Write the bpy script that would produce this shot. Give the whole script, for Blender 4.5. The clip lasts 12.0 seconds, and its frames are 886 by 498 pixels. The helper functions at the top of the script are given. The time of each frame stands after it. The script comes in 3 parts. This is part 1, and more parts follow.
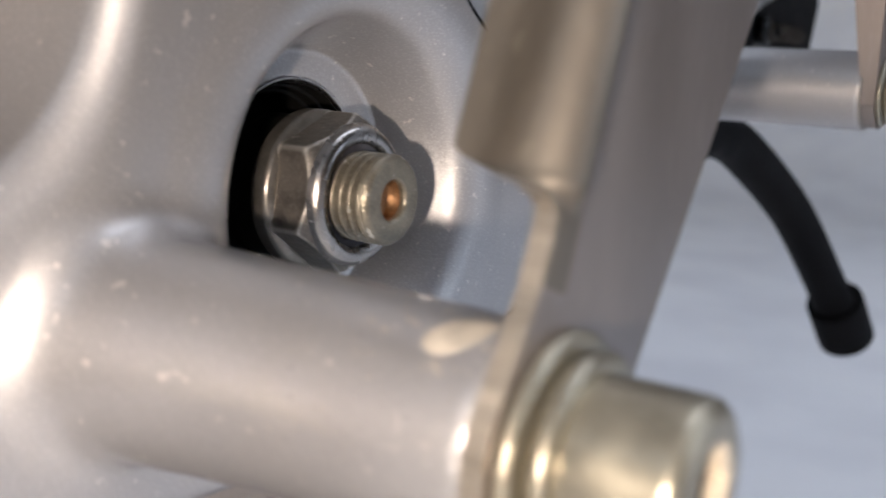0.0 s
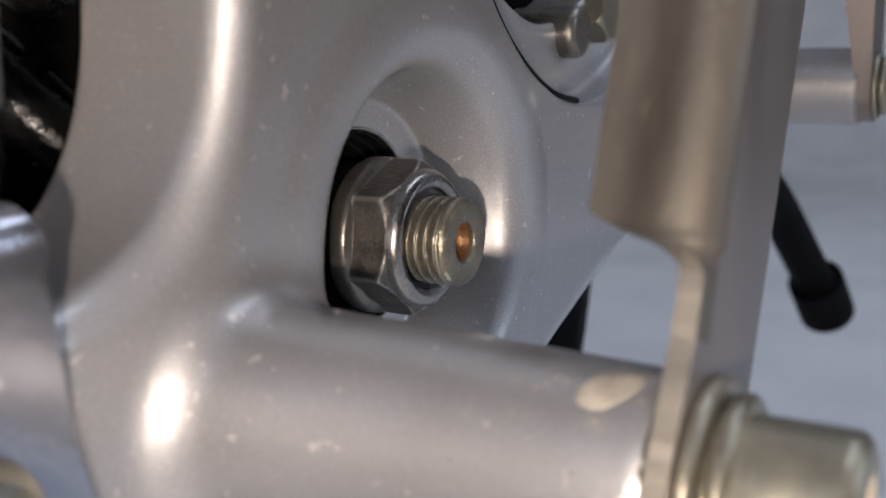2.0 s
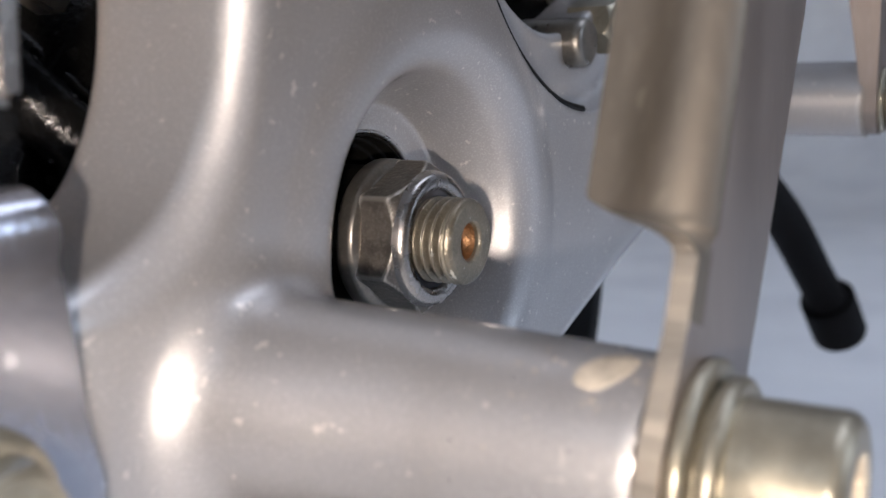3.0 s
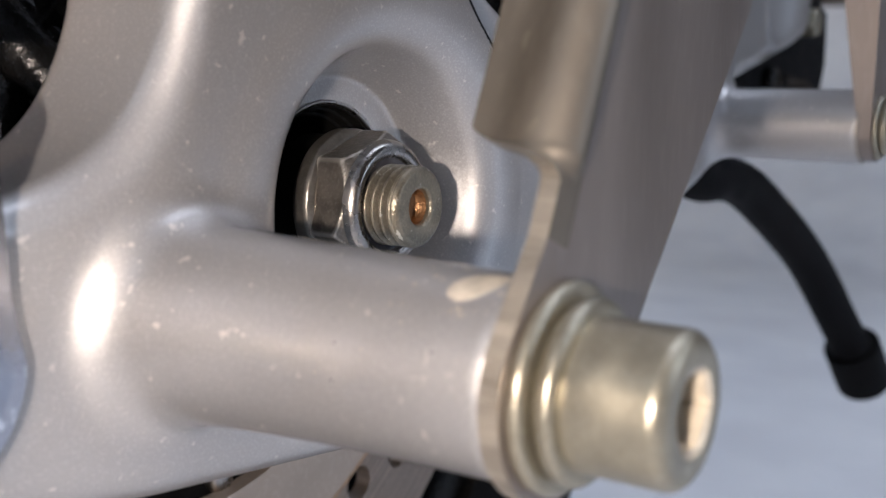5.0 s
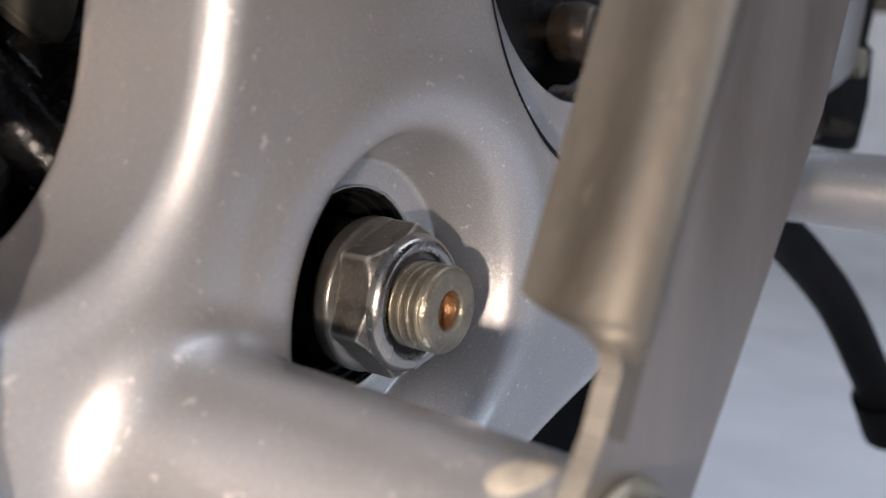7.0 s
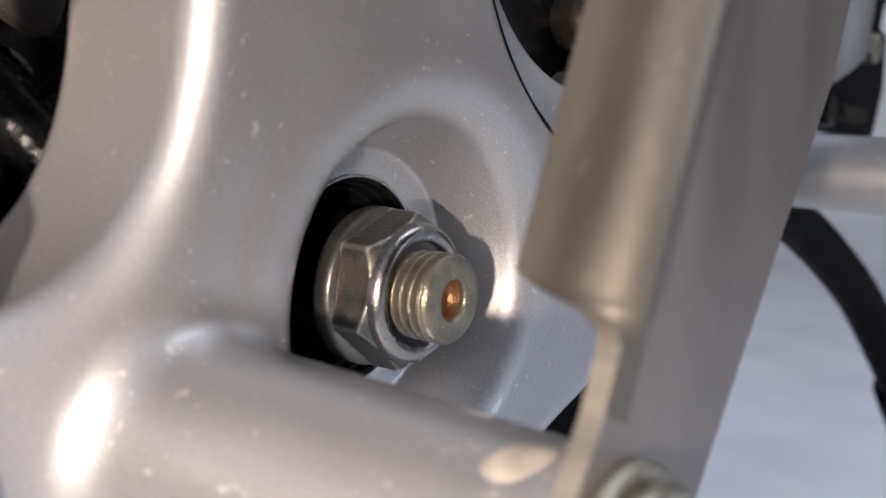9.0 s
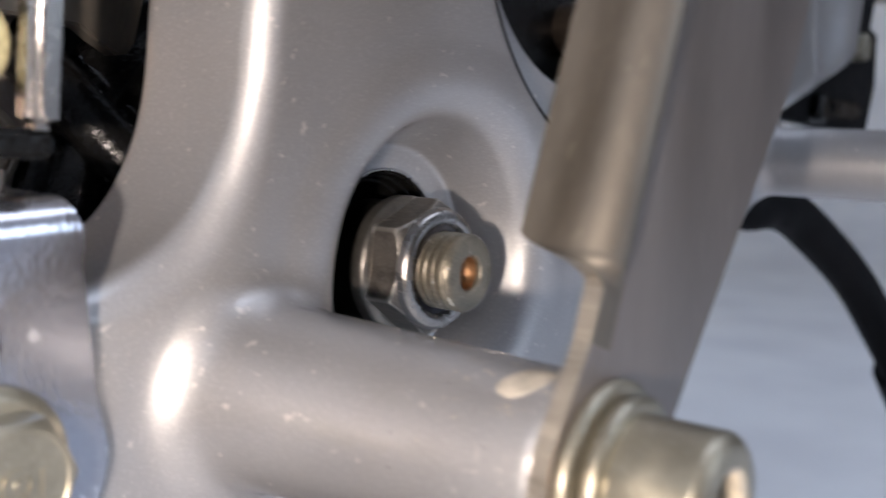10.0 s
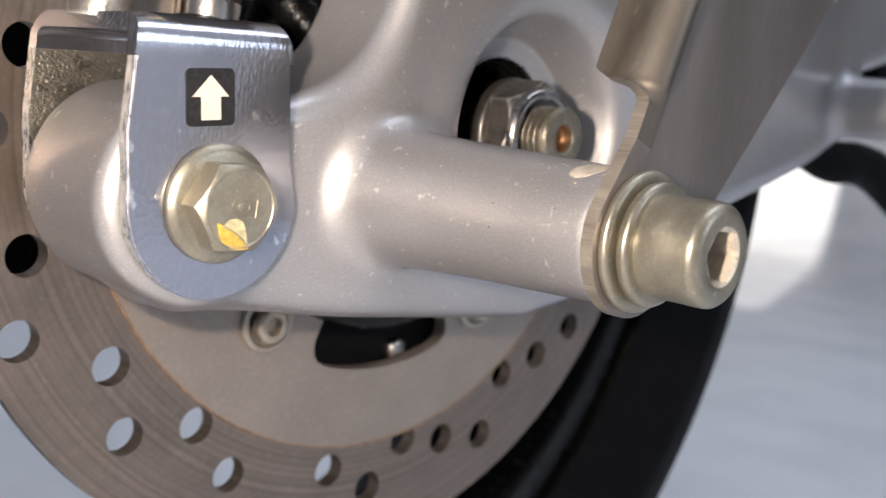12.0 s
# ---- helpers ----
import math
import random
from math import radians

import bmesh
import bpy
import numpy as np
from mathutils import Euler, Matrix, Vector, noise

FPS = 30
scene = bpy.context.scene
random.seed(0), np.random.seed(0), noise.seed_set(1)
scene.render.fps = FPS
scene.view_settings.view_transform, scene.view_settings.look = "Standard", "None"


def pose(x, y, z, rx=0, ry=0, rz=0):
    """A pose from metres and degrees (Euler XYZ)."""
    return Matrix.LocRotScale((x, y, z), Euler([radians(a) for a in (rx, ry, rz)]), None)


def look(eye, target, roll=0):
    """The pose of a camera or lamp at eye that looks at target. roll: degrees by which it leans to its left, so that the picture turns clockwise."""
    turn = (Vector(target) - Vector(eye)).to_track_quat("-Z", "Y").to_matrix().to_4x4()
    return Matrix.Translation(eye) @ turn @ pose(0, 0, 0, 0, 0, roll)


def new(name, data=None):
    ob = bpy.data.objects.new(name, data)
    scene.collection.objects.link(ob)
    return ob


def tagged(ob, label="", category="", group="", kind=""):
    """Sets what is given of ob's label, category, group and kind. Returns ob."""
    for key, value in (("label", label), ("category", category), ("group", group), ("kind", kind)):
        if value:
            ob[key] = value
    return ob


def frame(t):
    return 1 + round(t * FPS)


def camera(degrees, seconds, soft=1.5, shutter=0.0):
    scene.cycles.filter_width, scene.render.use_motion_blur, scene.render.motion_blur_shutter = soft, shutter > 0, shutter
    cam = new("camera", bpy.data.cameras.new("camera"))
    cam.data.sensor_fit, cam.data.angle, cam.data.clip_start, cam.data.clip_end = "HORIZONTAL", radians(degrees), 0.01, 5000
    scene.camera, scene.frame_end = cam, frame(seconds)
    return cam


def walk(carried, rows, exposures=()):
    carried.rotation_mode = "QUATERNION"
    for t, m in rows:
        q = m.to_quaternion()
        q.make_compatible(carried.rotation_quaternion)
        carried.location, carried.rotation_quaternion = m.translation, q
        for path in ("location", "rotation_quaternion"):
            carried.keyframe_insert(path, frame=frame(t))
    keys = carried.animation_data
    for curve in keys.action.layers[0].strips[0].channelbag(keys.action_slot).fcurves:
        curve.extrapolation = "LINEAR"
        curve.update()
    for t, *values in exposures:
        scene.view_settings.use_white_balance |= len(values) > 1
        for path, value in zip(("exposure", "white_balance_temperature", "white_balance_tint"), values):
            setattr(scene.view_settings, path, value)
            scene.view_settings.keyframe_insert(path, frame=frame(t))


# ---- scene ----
cam = camera(46.3, 12.0, soft=1.3, shutter=0.5)
cam.data.dof.use_dof = True
cam.data.dof.focus_distance = 0.184
cam.data.dof.aperture_fstop = 20.0

AXLE = 0.285  # height of the axle over the floor
PATH = [
    (0, -0.1307, -0.0948, 0.0164, -56.93, -8.26, 4.38),
    (0.2, -0.1298, -0.0831, 0.0182, -58.22, -8.66, 3.00),
    (0.5, -0.1300, -0.0755, 0.0222, -59.13, -9.03, 1.27),
    (1, -0.1305, -0.0782, 0.0231, -59.60, -9.51, 1.11),
    (1.5, -0.1328, -0.0753, 0.0209, -59.65, -9.00, -0.14),
    (2, -0.1448, -0.0801, 0.0236, -59.74, -8.50, 0.55),
    (2.5, -0.1472, -0.0823, 0.0205, -59.25, -7.43, 0.38),
    (2.7, -0.1473, -0.0815, 0.0201, -59.21, -7.32, 0.49),
    (4.3, -0.1464, -0.1038, 0.0148, -55.99, -5.40, 2.29),
    (4.5, -0.1464, -0.1048, 0.0128, -55.66, -5.22, 2.76),
    (5, -0.1459, -0.1062, 0.0069, -55.30, -4.41, 3.74),
    (5.5, -0.1450, -0.1087, 0.0080, -54.43, -3.60, 3.45),
    (6, -0.1412, -0.1002, 0.0188, -54.70, -4.60, 5.34),
    (6.5, -0.1406, -0.0992, 0.0248, -54.14, -5.10, 5.67),
    (7, -0.1350, -0.0932, 0.0248, -54.53, -5.24, 6.33),
    (7.2, -0.1348, -0.0943, 0.0269, -54.17, -5.63, 5.07),
    (8.8, -0.1338, -0.0920, 0.0270, -53.79, -5.75, 4.92),
    (9, -0.1309, -0.0937, 0.0224, -53.52, -5.15, 4.92),
    (9.5, -0.1333, -0.0936, 0.0239, -53.48, -4.83, 5.05),
    (10, -0.1527, -0.1095, 0.0199, -52.69, -4.78, 3.68),
    (10.2, -0.1520, -0.1228, 0.0198, -52.22, -5.07, 4.10),
    (10.5, -0.1517, -0.1422, 0.0083, -50.78, -4.57, 5.13),
    (10.8, -0.1576, -0.1569, -0.0067, -50.43, -4.05, 5.68),
    (11, -0.1609, -0.1584, -0.0136, -50.38, -4.07, 6.55),
    (11.3, -0.1703, -0.1558, -0.0210, -50.45, -3.96, 7.42),
    (11.5, -0.1795, -0.1529, -0.0146, -49.37, -4.75, 7.80),
    (11.7, -0.1883, -0.1508, -0.0072, -47.62, -5.22, 7.77),
    (12, -0.1932, -0.1496, -0.0047, -46.45, -5.80, 7.71),
]
# seconds, stops, kelvin, tint
EXPOSURE = [(0.0, 0.08, 6800, 12), (0.5, -0.24, 6850, 12), (1.0, -0.38, 6850, 12), (1.5, -0.40, 6750, 12), (2.0, -0.43, 6600, 12), (2.5, -0.13, 6500, 12),
            (4.5, 0.0, 6500, 12), (5.5, 0.0, 6600, 12), (7.0, 0.05, 6700, 12), (9.0, 0.10, 6650, 12), (9.5, 0.12, 6600, 12), (10.0, -0.03, 6450, 12),
            (10.5, -0.02, 6300, 12), (11.0, -0.14, 6400, 12), (11.5, -0.16, 6550, 12), (12.0, 0.05, 6750, 12)]
walk(cam, [(t, pose(x, y, z + AXLE, 0, 0, yaw) @ pose(0, 0, 0, 90 + pitch) @ pose(0, 0, 0, 0, 0, roll))
           for t, x, y, z, yaw, pitch, roll in PATH], EXPOSURE)

# ---- light ----
world = bpy.data.worlds.new("world")
scene.world = world
world.use_nodes = True
wn = world.node_tree.nodes
sky = wn.new("ShaderNodeTexSky")
sky.sky_type = "NISHITA"
sky.sun_disc = False
SUN_WAY = Vector((1.0, 0.38, -0.30)).normalized()
sky.sun_elevation = math.asin(-SUN_WAY.z)
sky.sun_rotation = math.atan2(-SUN_WAY.x, -SUN_WAY.y)
world.node_tree.links.new(sky.outputs[0], wn["Background"].inputs[0])
wn["Background"].inputs[1].default_value = 0.12

sun_data = bpy.data.lights.new("sun", "SUN")
sun_data.energy, sun_data.angle, sun_data.color = 5.0, radians(0.5), (1.0, 0.97, 0.93)
sun = new("sun", sun_data)
sun.matrix_world = look((-5, -2, 3), Vector((-5, -2, 3)) + SUN_WAY)

# fixed lamp in place of the phone's light, which moves with the lens
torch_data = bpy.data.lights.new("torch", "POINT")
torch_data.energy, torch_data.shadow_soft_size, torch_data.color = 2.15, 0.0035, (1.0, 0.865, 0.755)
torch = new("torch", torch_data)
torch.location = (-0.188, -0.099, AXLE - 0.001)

# unseen ceiling panel, set where the bluish reflections on the rim point
panel_data = bpy.data.lights.new("panel_light", "AREA")
panel_data.shape, panel_data.size, panel_data.size_y = "RECTANGLE", 1.5, 0.7
panel_data.energy, panel_data.color = 12.0, (0.74, 0.82, 1.0)
panel_lamp = new("panel_light", panel_data)
panel_lamp.matrix_world = look((0.75, -0.75, 2.235), (0.75, -0.75, 0))

# daylight in the opening of the high window
day_data = bpy.data.lights.new("window_daylight", "AREA")
day_data.shape, day_data.size, day_data.size_y = "RECTANGLE", 1.0, 1.1
day_data.energy, day_data.color = 2.5, (0.72, 0.84, 1.0)
day_lamp = new("window_daylight", day_data)
day_lamp.matrix_world = look((-1.49, 0.075, 1.64), (0.5, 0.075, 1.5))
wide_data = bpy.data.lights.new("added_window_fill", "AREA")
wide_data.shape, wide_data.size, wide_data.size_y = "RECTANGLE", 1.5, 1.1
wide_data.energy, wide_data.color = 24.0, (0.70, 0.82, 1.0)
wide_lamp = new("added_window_fill", wide_data)
wide_lamp.matrix_world = look((1.3, -2.598, 1.385), (3.5, 1.0, 0.0))


# ---- materials ----
def material(name, color, metallic=0.0, rough=0.5, vary=0.12, scale=60.0, grain=900.0, grain_mix=0.06, bump=0.0,
             rough_vary=0.1, stretch=(1, 1, 1), dirt=None, dirt_amount=0.0, dirt_scale=120.0, coat=0.0, spec=0.5, coat_rough=0.15):
    m = bpy.data.materials.new(name)
    m.use_nodes = True
    nt = m.node_tree
    n, l = nt.nodes, nt.links
    b = n["Principled BSDF"]
    b.inputs["Metallic"].default_value = metallic
    b.inputs["Coat Weight"].default_value = coat
    b.inputs["Specular IOR Level"].default_value = spec
    b.inputs["Coat Roughness"].default_value = coat_rough
    tc = n.new("ShaderNodeTexCoord")
    mp = n.new("ShaderNodeMapping")
    mp.inputs["Scale"].default_value = stretch
    l.new(tc.outputs["Object"], mp.inputs["Vector"])

    def tex(s, detail=3.0):
        t = n.new("ShaderNodeTexNoise")
        t.inputs["Scale"].default_value, t.inputs["Detail"].default_value = s, detail
        l.new(mp.outputs[0], t.inputs["Vector"])
        return t

    def mixer(fac, a, bcol, kind="MIX"):
        x = n.new("ShaderNodeMix")
        x.data_type, x.blend_type = "RGBA", kind
        for s, v in ((x.inputs[0], fac), (x.inputs[6], a), (x.inputs[7], bcol)):
            if hasattr(v, "is_linked"):
                l.new(v, s)
            else:
                s.default_value = v
        return x.outputs[2]

    def span(out, lo, hi, a, z):
        r = n.new("ShaderNodeMapRange")
        for k, v in zip(range(1, 5), (lo, hi, a, z)):
            r.inputs[k].default_value = v
        l.new(out, r.inputs[0])
        return r.outputs[0]

    big, fine = tex(scale, 5.0), tex(grain, 2.0)
    dark = tuple(c * (1 - vary) for c in color) + (1,)
    light = tuple(min(1, c * (1 + vary)) for c in color) + (1,)
    col = mixer(span(big.outputs[0], 0.3, 0.7, 0, 1), dark, light)
    g = tuple(min(1, c * 1.9 + 0.05) for c in color) + (1,)
    col = mixer(span(fine.outputs[0], 0.5, 0.8, 0, grain_mix * 4), col, g)
    if dirt:
        spots = tex(dirt_scale, 6.0)
        col = mixer(span(spots.outputs[0], 0.66, 0.72, 0, dirt_amount), col, tuple(dirt) + (1,))
    l.new(col, b.inputs["Base Color"])
    l.new(span(big.outputs[0], 0.25, 0.75, max(0.03, rough - rough_vary), min(1, rough + rough_vary)), b.inputs["Roughness"])
    if bump:
        bp = n.new("ShaderNodeBump")
        bp.inputs["Strength"].default_value, bp.inputs["Distance"].default_value = bump, 0.0004
        l.new(fine.outputs[0], bp.inputs["Height"])
        l.new(bp.outputs[0], b.inputs["Normal"])
    return m


SILVER = material("silver_paint", (0.405, 0.397, 0.393), 0.70, 0.44, 0.05, 40, 2600, 0.07, 0.0, 0.03, dirt=(0.85, 0.81, 0.74), dirt_amount=0.55, dirt_scale=520, coat=0.8, coat_rough=0.065)
ZINC = material("zinc_yellow", (0.325, 0.30, 0.235), 0.82, 0.37, 0.16, 200, 1500, 0.05, 0.12, 0.08, dirt=(0.62, 0.58, 0.48), dirt_amount=0.4, dirt_scale=300)
STEEL = material("turned_steel", (0.34, 0.32, 0.30), 1.0, 0.26, 0.14, 220, 1800, 0.05, 0.1, 0.08)
NUTSTEEL = material("dark_nut_steel", (0.165, 0.15, 0.132), 0.8, 0.42, 0.3, 300, 1500, 0.10, 0.4, 0.08, dirt=(0.65, 0.60, 0.5), dirt_amount=0.7, dirt_scale=400)
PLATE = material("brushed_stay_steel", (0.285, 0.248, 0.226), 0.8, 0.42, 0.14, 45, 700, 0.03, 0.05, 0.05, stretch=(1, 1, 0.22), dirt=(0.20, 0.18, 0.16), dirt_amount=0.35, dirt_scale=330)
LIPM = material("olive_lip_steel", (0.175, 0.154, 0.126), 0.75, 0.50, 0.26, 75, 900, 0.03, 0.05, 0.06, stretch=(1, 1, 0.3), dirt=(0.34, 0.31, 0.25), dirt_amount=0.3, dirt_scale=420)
CUT = material("cut_edge_steel", (0.37, 0.33, 0.275), 0.75, 0.42, 0.26, 260, 1800, 0.08, 0.3, 0.08, stretch=(0.3, 0.12, 2.2))
CHROME = material("zinc_bright", (0.41, 0.42, 0.465), 0.92, 0.155, 0.07, 90, 1300, 0.04, 0.12, 0.04, stretch=(1, 1, 0.5), dirt=(0.9, 0.92, 0.96), dirt_amount=0.85, dirt_scale=430)
BLACK = material("black_rubber", (0.006, 0.006, 0.0065), 0.0, 0.6, 0.3, 120, 1400, 0.002, 0.05, spec=0.05)
GLOSSBLACK = material("black_gloss_paint", (0.004, 0.004, 0.004), 0.0, 0.24, 0.3, 300, 900, 0.002, 0.6, 0.06, spec=0.22)
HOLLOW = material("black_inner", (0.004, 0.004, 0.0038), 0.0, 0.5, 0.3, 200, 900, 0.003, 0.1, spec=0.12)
COPPER = material("copper_bore", (0.25, 0.13, 0.06), 0.7, 0.42, 0.3, 700, 2000, 0.08, 0.4)
ROTOR = material("rotor_steel", (0.218, 0.178, 0.147), 0.75, 0.40, 0.12, 70, 700, 0.04, 0.1, 0.08)
CARRIER = material("rotor_carrier", (0.315, 0.27, 0.233), 0.55, 0.46, 0.08, 60, 900, 0.04, 0.1, 0.06)
BOLTSTEEL = material("warm_bolt_steel", (0.42, 0.37, 0.30), 0.7, 0.40, 0.15, 300, 1500, 0.05, 0.12, 0.08)


def worn_edges(m, color, amount):
    """Bright metal where edges have been rubbed."""
    n, l = m.node_tree.nodes, m.node_tree.links
    b = n["Principled BSDF"]
    geo = n.new("ShaderNodeNewGeometry")
    r = n.new("ShaderNodeMapRange")
    for k, v in zip(range(1, 5), (0.515, 0.56, 0.0, amount)):
        r.inputs[k].default_value = v
    l.new(geo.outputs["Pointiness"], r.inputs[0])
    mix = n.new("ShaderNodeMix")
    mix.data_type = "RGBA"
    l.new(r.outputs[0], mix.inputs[0])
    l.new(b.inputs["Base Color"].links[0].from_socket, mix.inputs[6])
    mix.inputs[7].default_value = tuple(color) + (1,)
    l.new(mix.outputs[2], b.inputs["Base Color"])


def turned(m, cx, cz, lo, hi, scale, bump=0.0):
    """Adds fine rings round the axis (cx, cz), as a lathe or brake pads leave them."""
    n, l = m.node_tree.nodes, m.node_tree.links
    b = n["Principled BSDF"]
    tc = n.new("ShaderNodeTexCoord")
    off = n.new("ShaderNodeVectorMath")
    off.operation = "SUBTRACT"
    off.inputs[1].default_value = (cx / 1000, 0, cz / 1000 + AXLE)
    flat = n.new("ShaderNodeVectorMath")
    flat.operation = "MULTIPLY"
    flat.inputs[1].default_value = (1, 0, 1)
    size = n.new("ShaderNodeVectorMath")
    size.operation = "LENGTH"
    l.new(tc.outputs["Object"], off.inputs[0])
    l.new(off.outputs[0], flat.inputs[0])
    l.new(flat.outputs[0], size.inputs[0])
    noise = n.new("ShaderNodeTexNoise")
    noise.noise_dimensions = "1D"
    noise.inputs["Scale"].default_value, noise.inputs["Detail"].default_value = scale, 4.0
    l.new(size.outputs["Value"], noise.inputs["W"])
    r = n.new("ShaderNodeMapRange")
    for k, v in zip(range(1, 5), (0.3, 0.7, lo, hi)):
        r.inputs[k].default_value = v
    l.new(noise.outputs[0], r.inputs[0])
    mul = n.new("ShaderNodeMix")
    mul.data_type, mul.blend_type = "RGBA", "MULTIPLY"
    mul.inputs[0].default_value = 1.0
    l.new(b.inputs["Base Color"].links[0].from_socket, mul.inputs[6])
    l.new(r.outputs[0], mul.inputs[7])
    l.new(mul.outputs[2], b.inputs["Base Color"])
    if bump:
        bp = n.new("ShaderNodeBump")
        bp.inputs["Strength"].default_value, bp.inputs["Distance"].default_value = bump, 0.0003
        l.new(noise.outputs[0], bp.inputs["Height"])
        if b.inputs["Normal"].is_linked:
            l.new(b.inputs["Normal"].links[0].from_socket, bp.inputs["Normal"])
        l.new(bp.outputs[0], b.inputs["Normal"])


def flakes(m, scale, tilt):
    """Metal flakes in the base coat, each turned a little its own way."""
    n, l = m.node_tree.nodes, m.node_tree.links
    b = n["Principled BSDF"]
    tc, geo = n.new("ShaderNodeTexCoord"), n.new("ShaderNodeNewGeometry")
    cells = n.new("ShaderNodeTexVoronoi")
    cells.inputs["Scale"].default_value = scale
    l.new(tc.outputs["Object"], cells.inputs["Vector"])
    lean_ = n.new("ShaderNodeVectorMath")
    lean_.operation = "MULTIPLY_ADD"
    l.new(cells.outputs["Color"], lean_.inputs[0])
    lean_.inputs[1].default_value = (tilt, tilt, tilt)
    lean_.inputs[2].default_value = (-tilt / 2, -tilt / 2, -tilt / 2)
    total = n.new("ShaderNodeVectorMath")
    l.new(lean_.outputs[0], total.inputs[0])
    l.new(geo.outputs["Normal"], total.inputs[1])
    unit = n.new("ShaderNodeVectorMath")
    unit.operation = "NORMALIZE"
    l.new(total.outputs[0], unit.inputs[0])
    l.new(unit.outputs[0], b.inputs["Normal"])
    peel, bp = n.new("ShaderNodeTexNoise"), n.new("ShaderNodeBump")
    peel.inputs["Scale"].default_value, peel.inputs["Detail"].default_value = 900, 2.0
    bp.inputs["Strength"].default_value, bp.inputs["Distance"].default_value = 0.09, 0.0004
    l.new(tc.outputs["Object"], peel.inputs["Vector"])
    l.new(peel.outputs[0], bp.inputs["Height"])
    l.new(bp.outputs[0], b.inputs["Coat Normal"])


flakes(SILVER, 7000, 0.16)
turned(ROTOR, 0, 0, 0.82, 1.12, 700, 0.2)
FLANGEM = material("turned_flange_steel", (0.19, 0.178, 0.158), 0.85, 0.33, 0.18, 260, 1700, 0.05, 0.12, 0.08)
THREADM = material("worn_thread_steel", (0.22, 0.195, 0.15), 0.75, 0.38, 0.25, 300, 1900, 0.08, 0.35, 0.08, dirt=(0.7, 0.68, 0.6), dirt_amount=0.5, dirt_scale=700)
worn_edges(THREADM, (0.72, 0.68, 0.58), 0.8)
worn_edges(NUTSTEEL, (0.75, 0.72, 0.66), 0.9)
DARKBOLT = material("dark_brown_bolt", (0.06, 0.046, 0.036), 0.6, 0.36, 0.3, 300, 1500, 0.03, 0.2)
SOCKETM = material("lit_socket_steel", (0.60, 0.53, 0.42), 0.4, 0.42, 0.2, 400, 1500, 0.06, 0.2)
RUST = material("rust_line", (0.28, 0.185, 0.12), 0.3, 0.6, 0.4, 300, 1500, 0.1, 0.3)
NYLON = material("nylon_insert", (0.05, 0.05, 0.06), 0.0, 0.4)
CHIP = material("bare_chip", (0.52, 0.47, 0.39), 0.2, 0.55, 0.2, 500, 1500, 0.05, 0.3)
STICKER = material("sticker_black", (0.012, 0.012, 0.013), 0.0, 0.6, 0.2, 300, spec=0.2)
CREAM = material("sticker_cream", (0.54, 0.49, 0.40), 0.0, 0.5, 0.08, 300)
YELLOW = material("yellow_paint", (0.46, 0.31, 0.055), 0.0, 0.55, 0.35, 900, 1500, 0.05, 0.5)
PALE = material("pale_paint", (0.42, 0.38, 0.22), 0.1, 0.6, 0.3, 900, 1500, 0.05, 0.5)
WHITE = material("white_wall_paint", (0.78, 0.79, 0.82), 0.0, 0.7, 0.04, 1.5, 60, 0.01)
FLOORM = material("pale_floor_paint", (0.90, 0.91, 0.94), 0.0, 0.42, 0.09, 4.5, 40, 0.01, 0.0, 0.1)
DIFFUSER = bpy.data.materials.new("panel_glow")
DIFFUSER.use_nodes = True
DIFFUSER.node_tree.nodes["Principled BSDF"].inputs["Emission Color"].default_value = (0.8, 0.87, 1.0, 1)
DIFFUSER.node_tree.nodes["Principled BSDF"].inputs["Emission Strength"].default_value = 0.8


# ---- building helpers (millimetres round the axle's end: x forward, y inward, z up) ----
def thing(name, label, category, group="", kind=""):
    return tagged(new(name), label, category, group, kind)


def finish(ob, angle=35, smooth=True):
    me = ob.data
    if smooth:
        me.shade_smooth()
        me.set_sharp_from_angle(angle=radians(angle))
    return ob


def to_world(me):
    me.transform(Matrix.Translation((0, 0, AXLE)) @ Matrix.Scale(0.001, 4))


def part(name, bm, mat, parent=None, label="", angle=35, smooth=True, edge_mat=None, second=None):
    me = bpy.data.meshes.new(name)
    if isinstance(bm, tuple):
        me.from_pydata(bm[0], [], bm[1])
        me.validate()
    else:
        bmesh.ops.recalc_face_normals(bm, faces=bm.faces[:])
        bm.to_mesh(me)
        bm.free()
    to_world(me)
    me.materials.append(mat)
    if second:
        me.materials.append(second)
    if edge_mat:
        me.materials.append(edge_mat)
        for f in me.polygons:
            f.material_index = int(abs(f.normal.y) < 0.6)
    ob = new(name, me)
    if parent:
        ob.parent = parent
    if label:
        ob["label"] = label
    return finish(ob, angle, smooth)


def lathe(profile, cx=0.0, cz=0.0, n=96, closed=False, bm=None):
    """Turns (radius, y) points round an axis along y through (cx, cz)."""
    bm = bm or bmesh.new()
    rings = []
    for r, y in profile:
        if r < 1e-6:
            rings.append([bm.verts.new((cx, y, cz))])
        else:
            rings.append([bm.verts.new((cx + r * math.cos(a), y, cz + r * math.sin(a))) for a in (2 * math.pi * i / n for i in range(n))])
    pairs = list(zip(rings, rings[1:])) + ([(rings[-1], rings[0])] if closed else [])
    for a, b in pairs:
        for i in range(n):
            j = (i + 1) % n
            vs = [a[i % len(a)], a[j % len(a)], b[j % len(b)], b[i % len(b)]]
            vs = [v for k, v in enumerate(vs) if v not in vs[:k]]
            if len(vs) > 2:
                bm.faces.new(vs)
    return bm


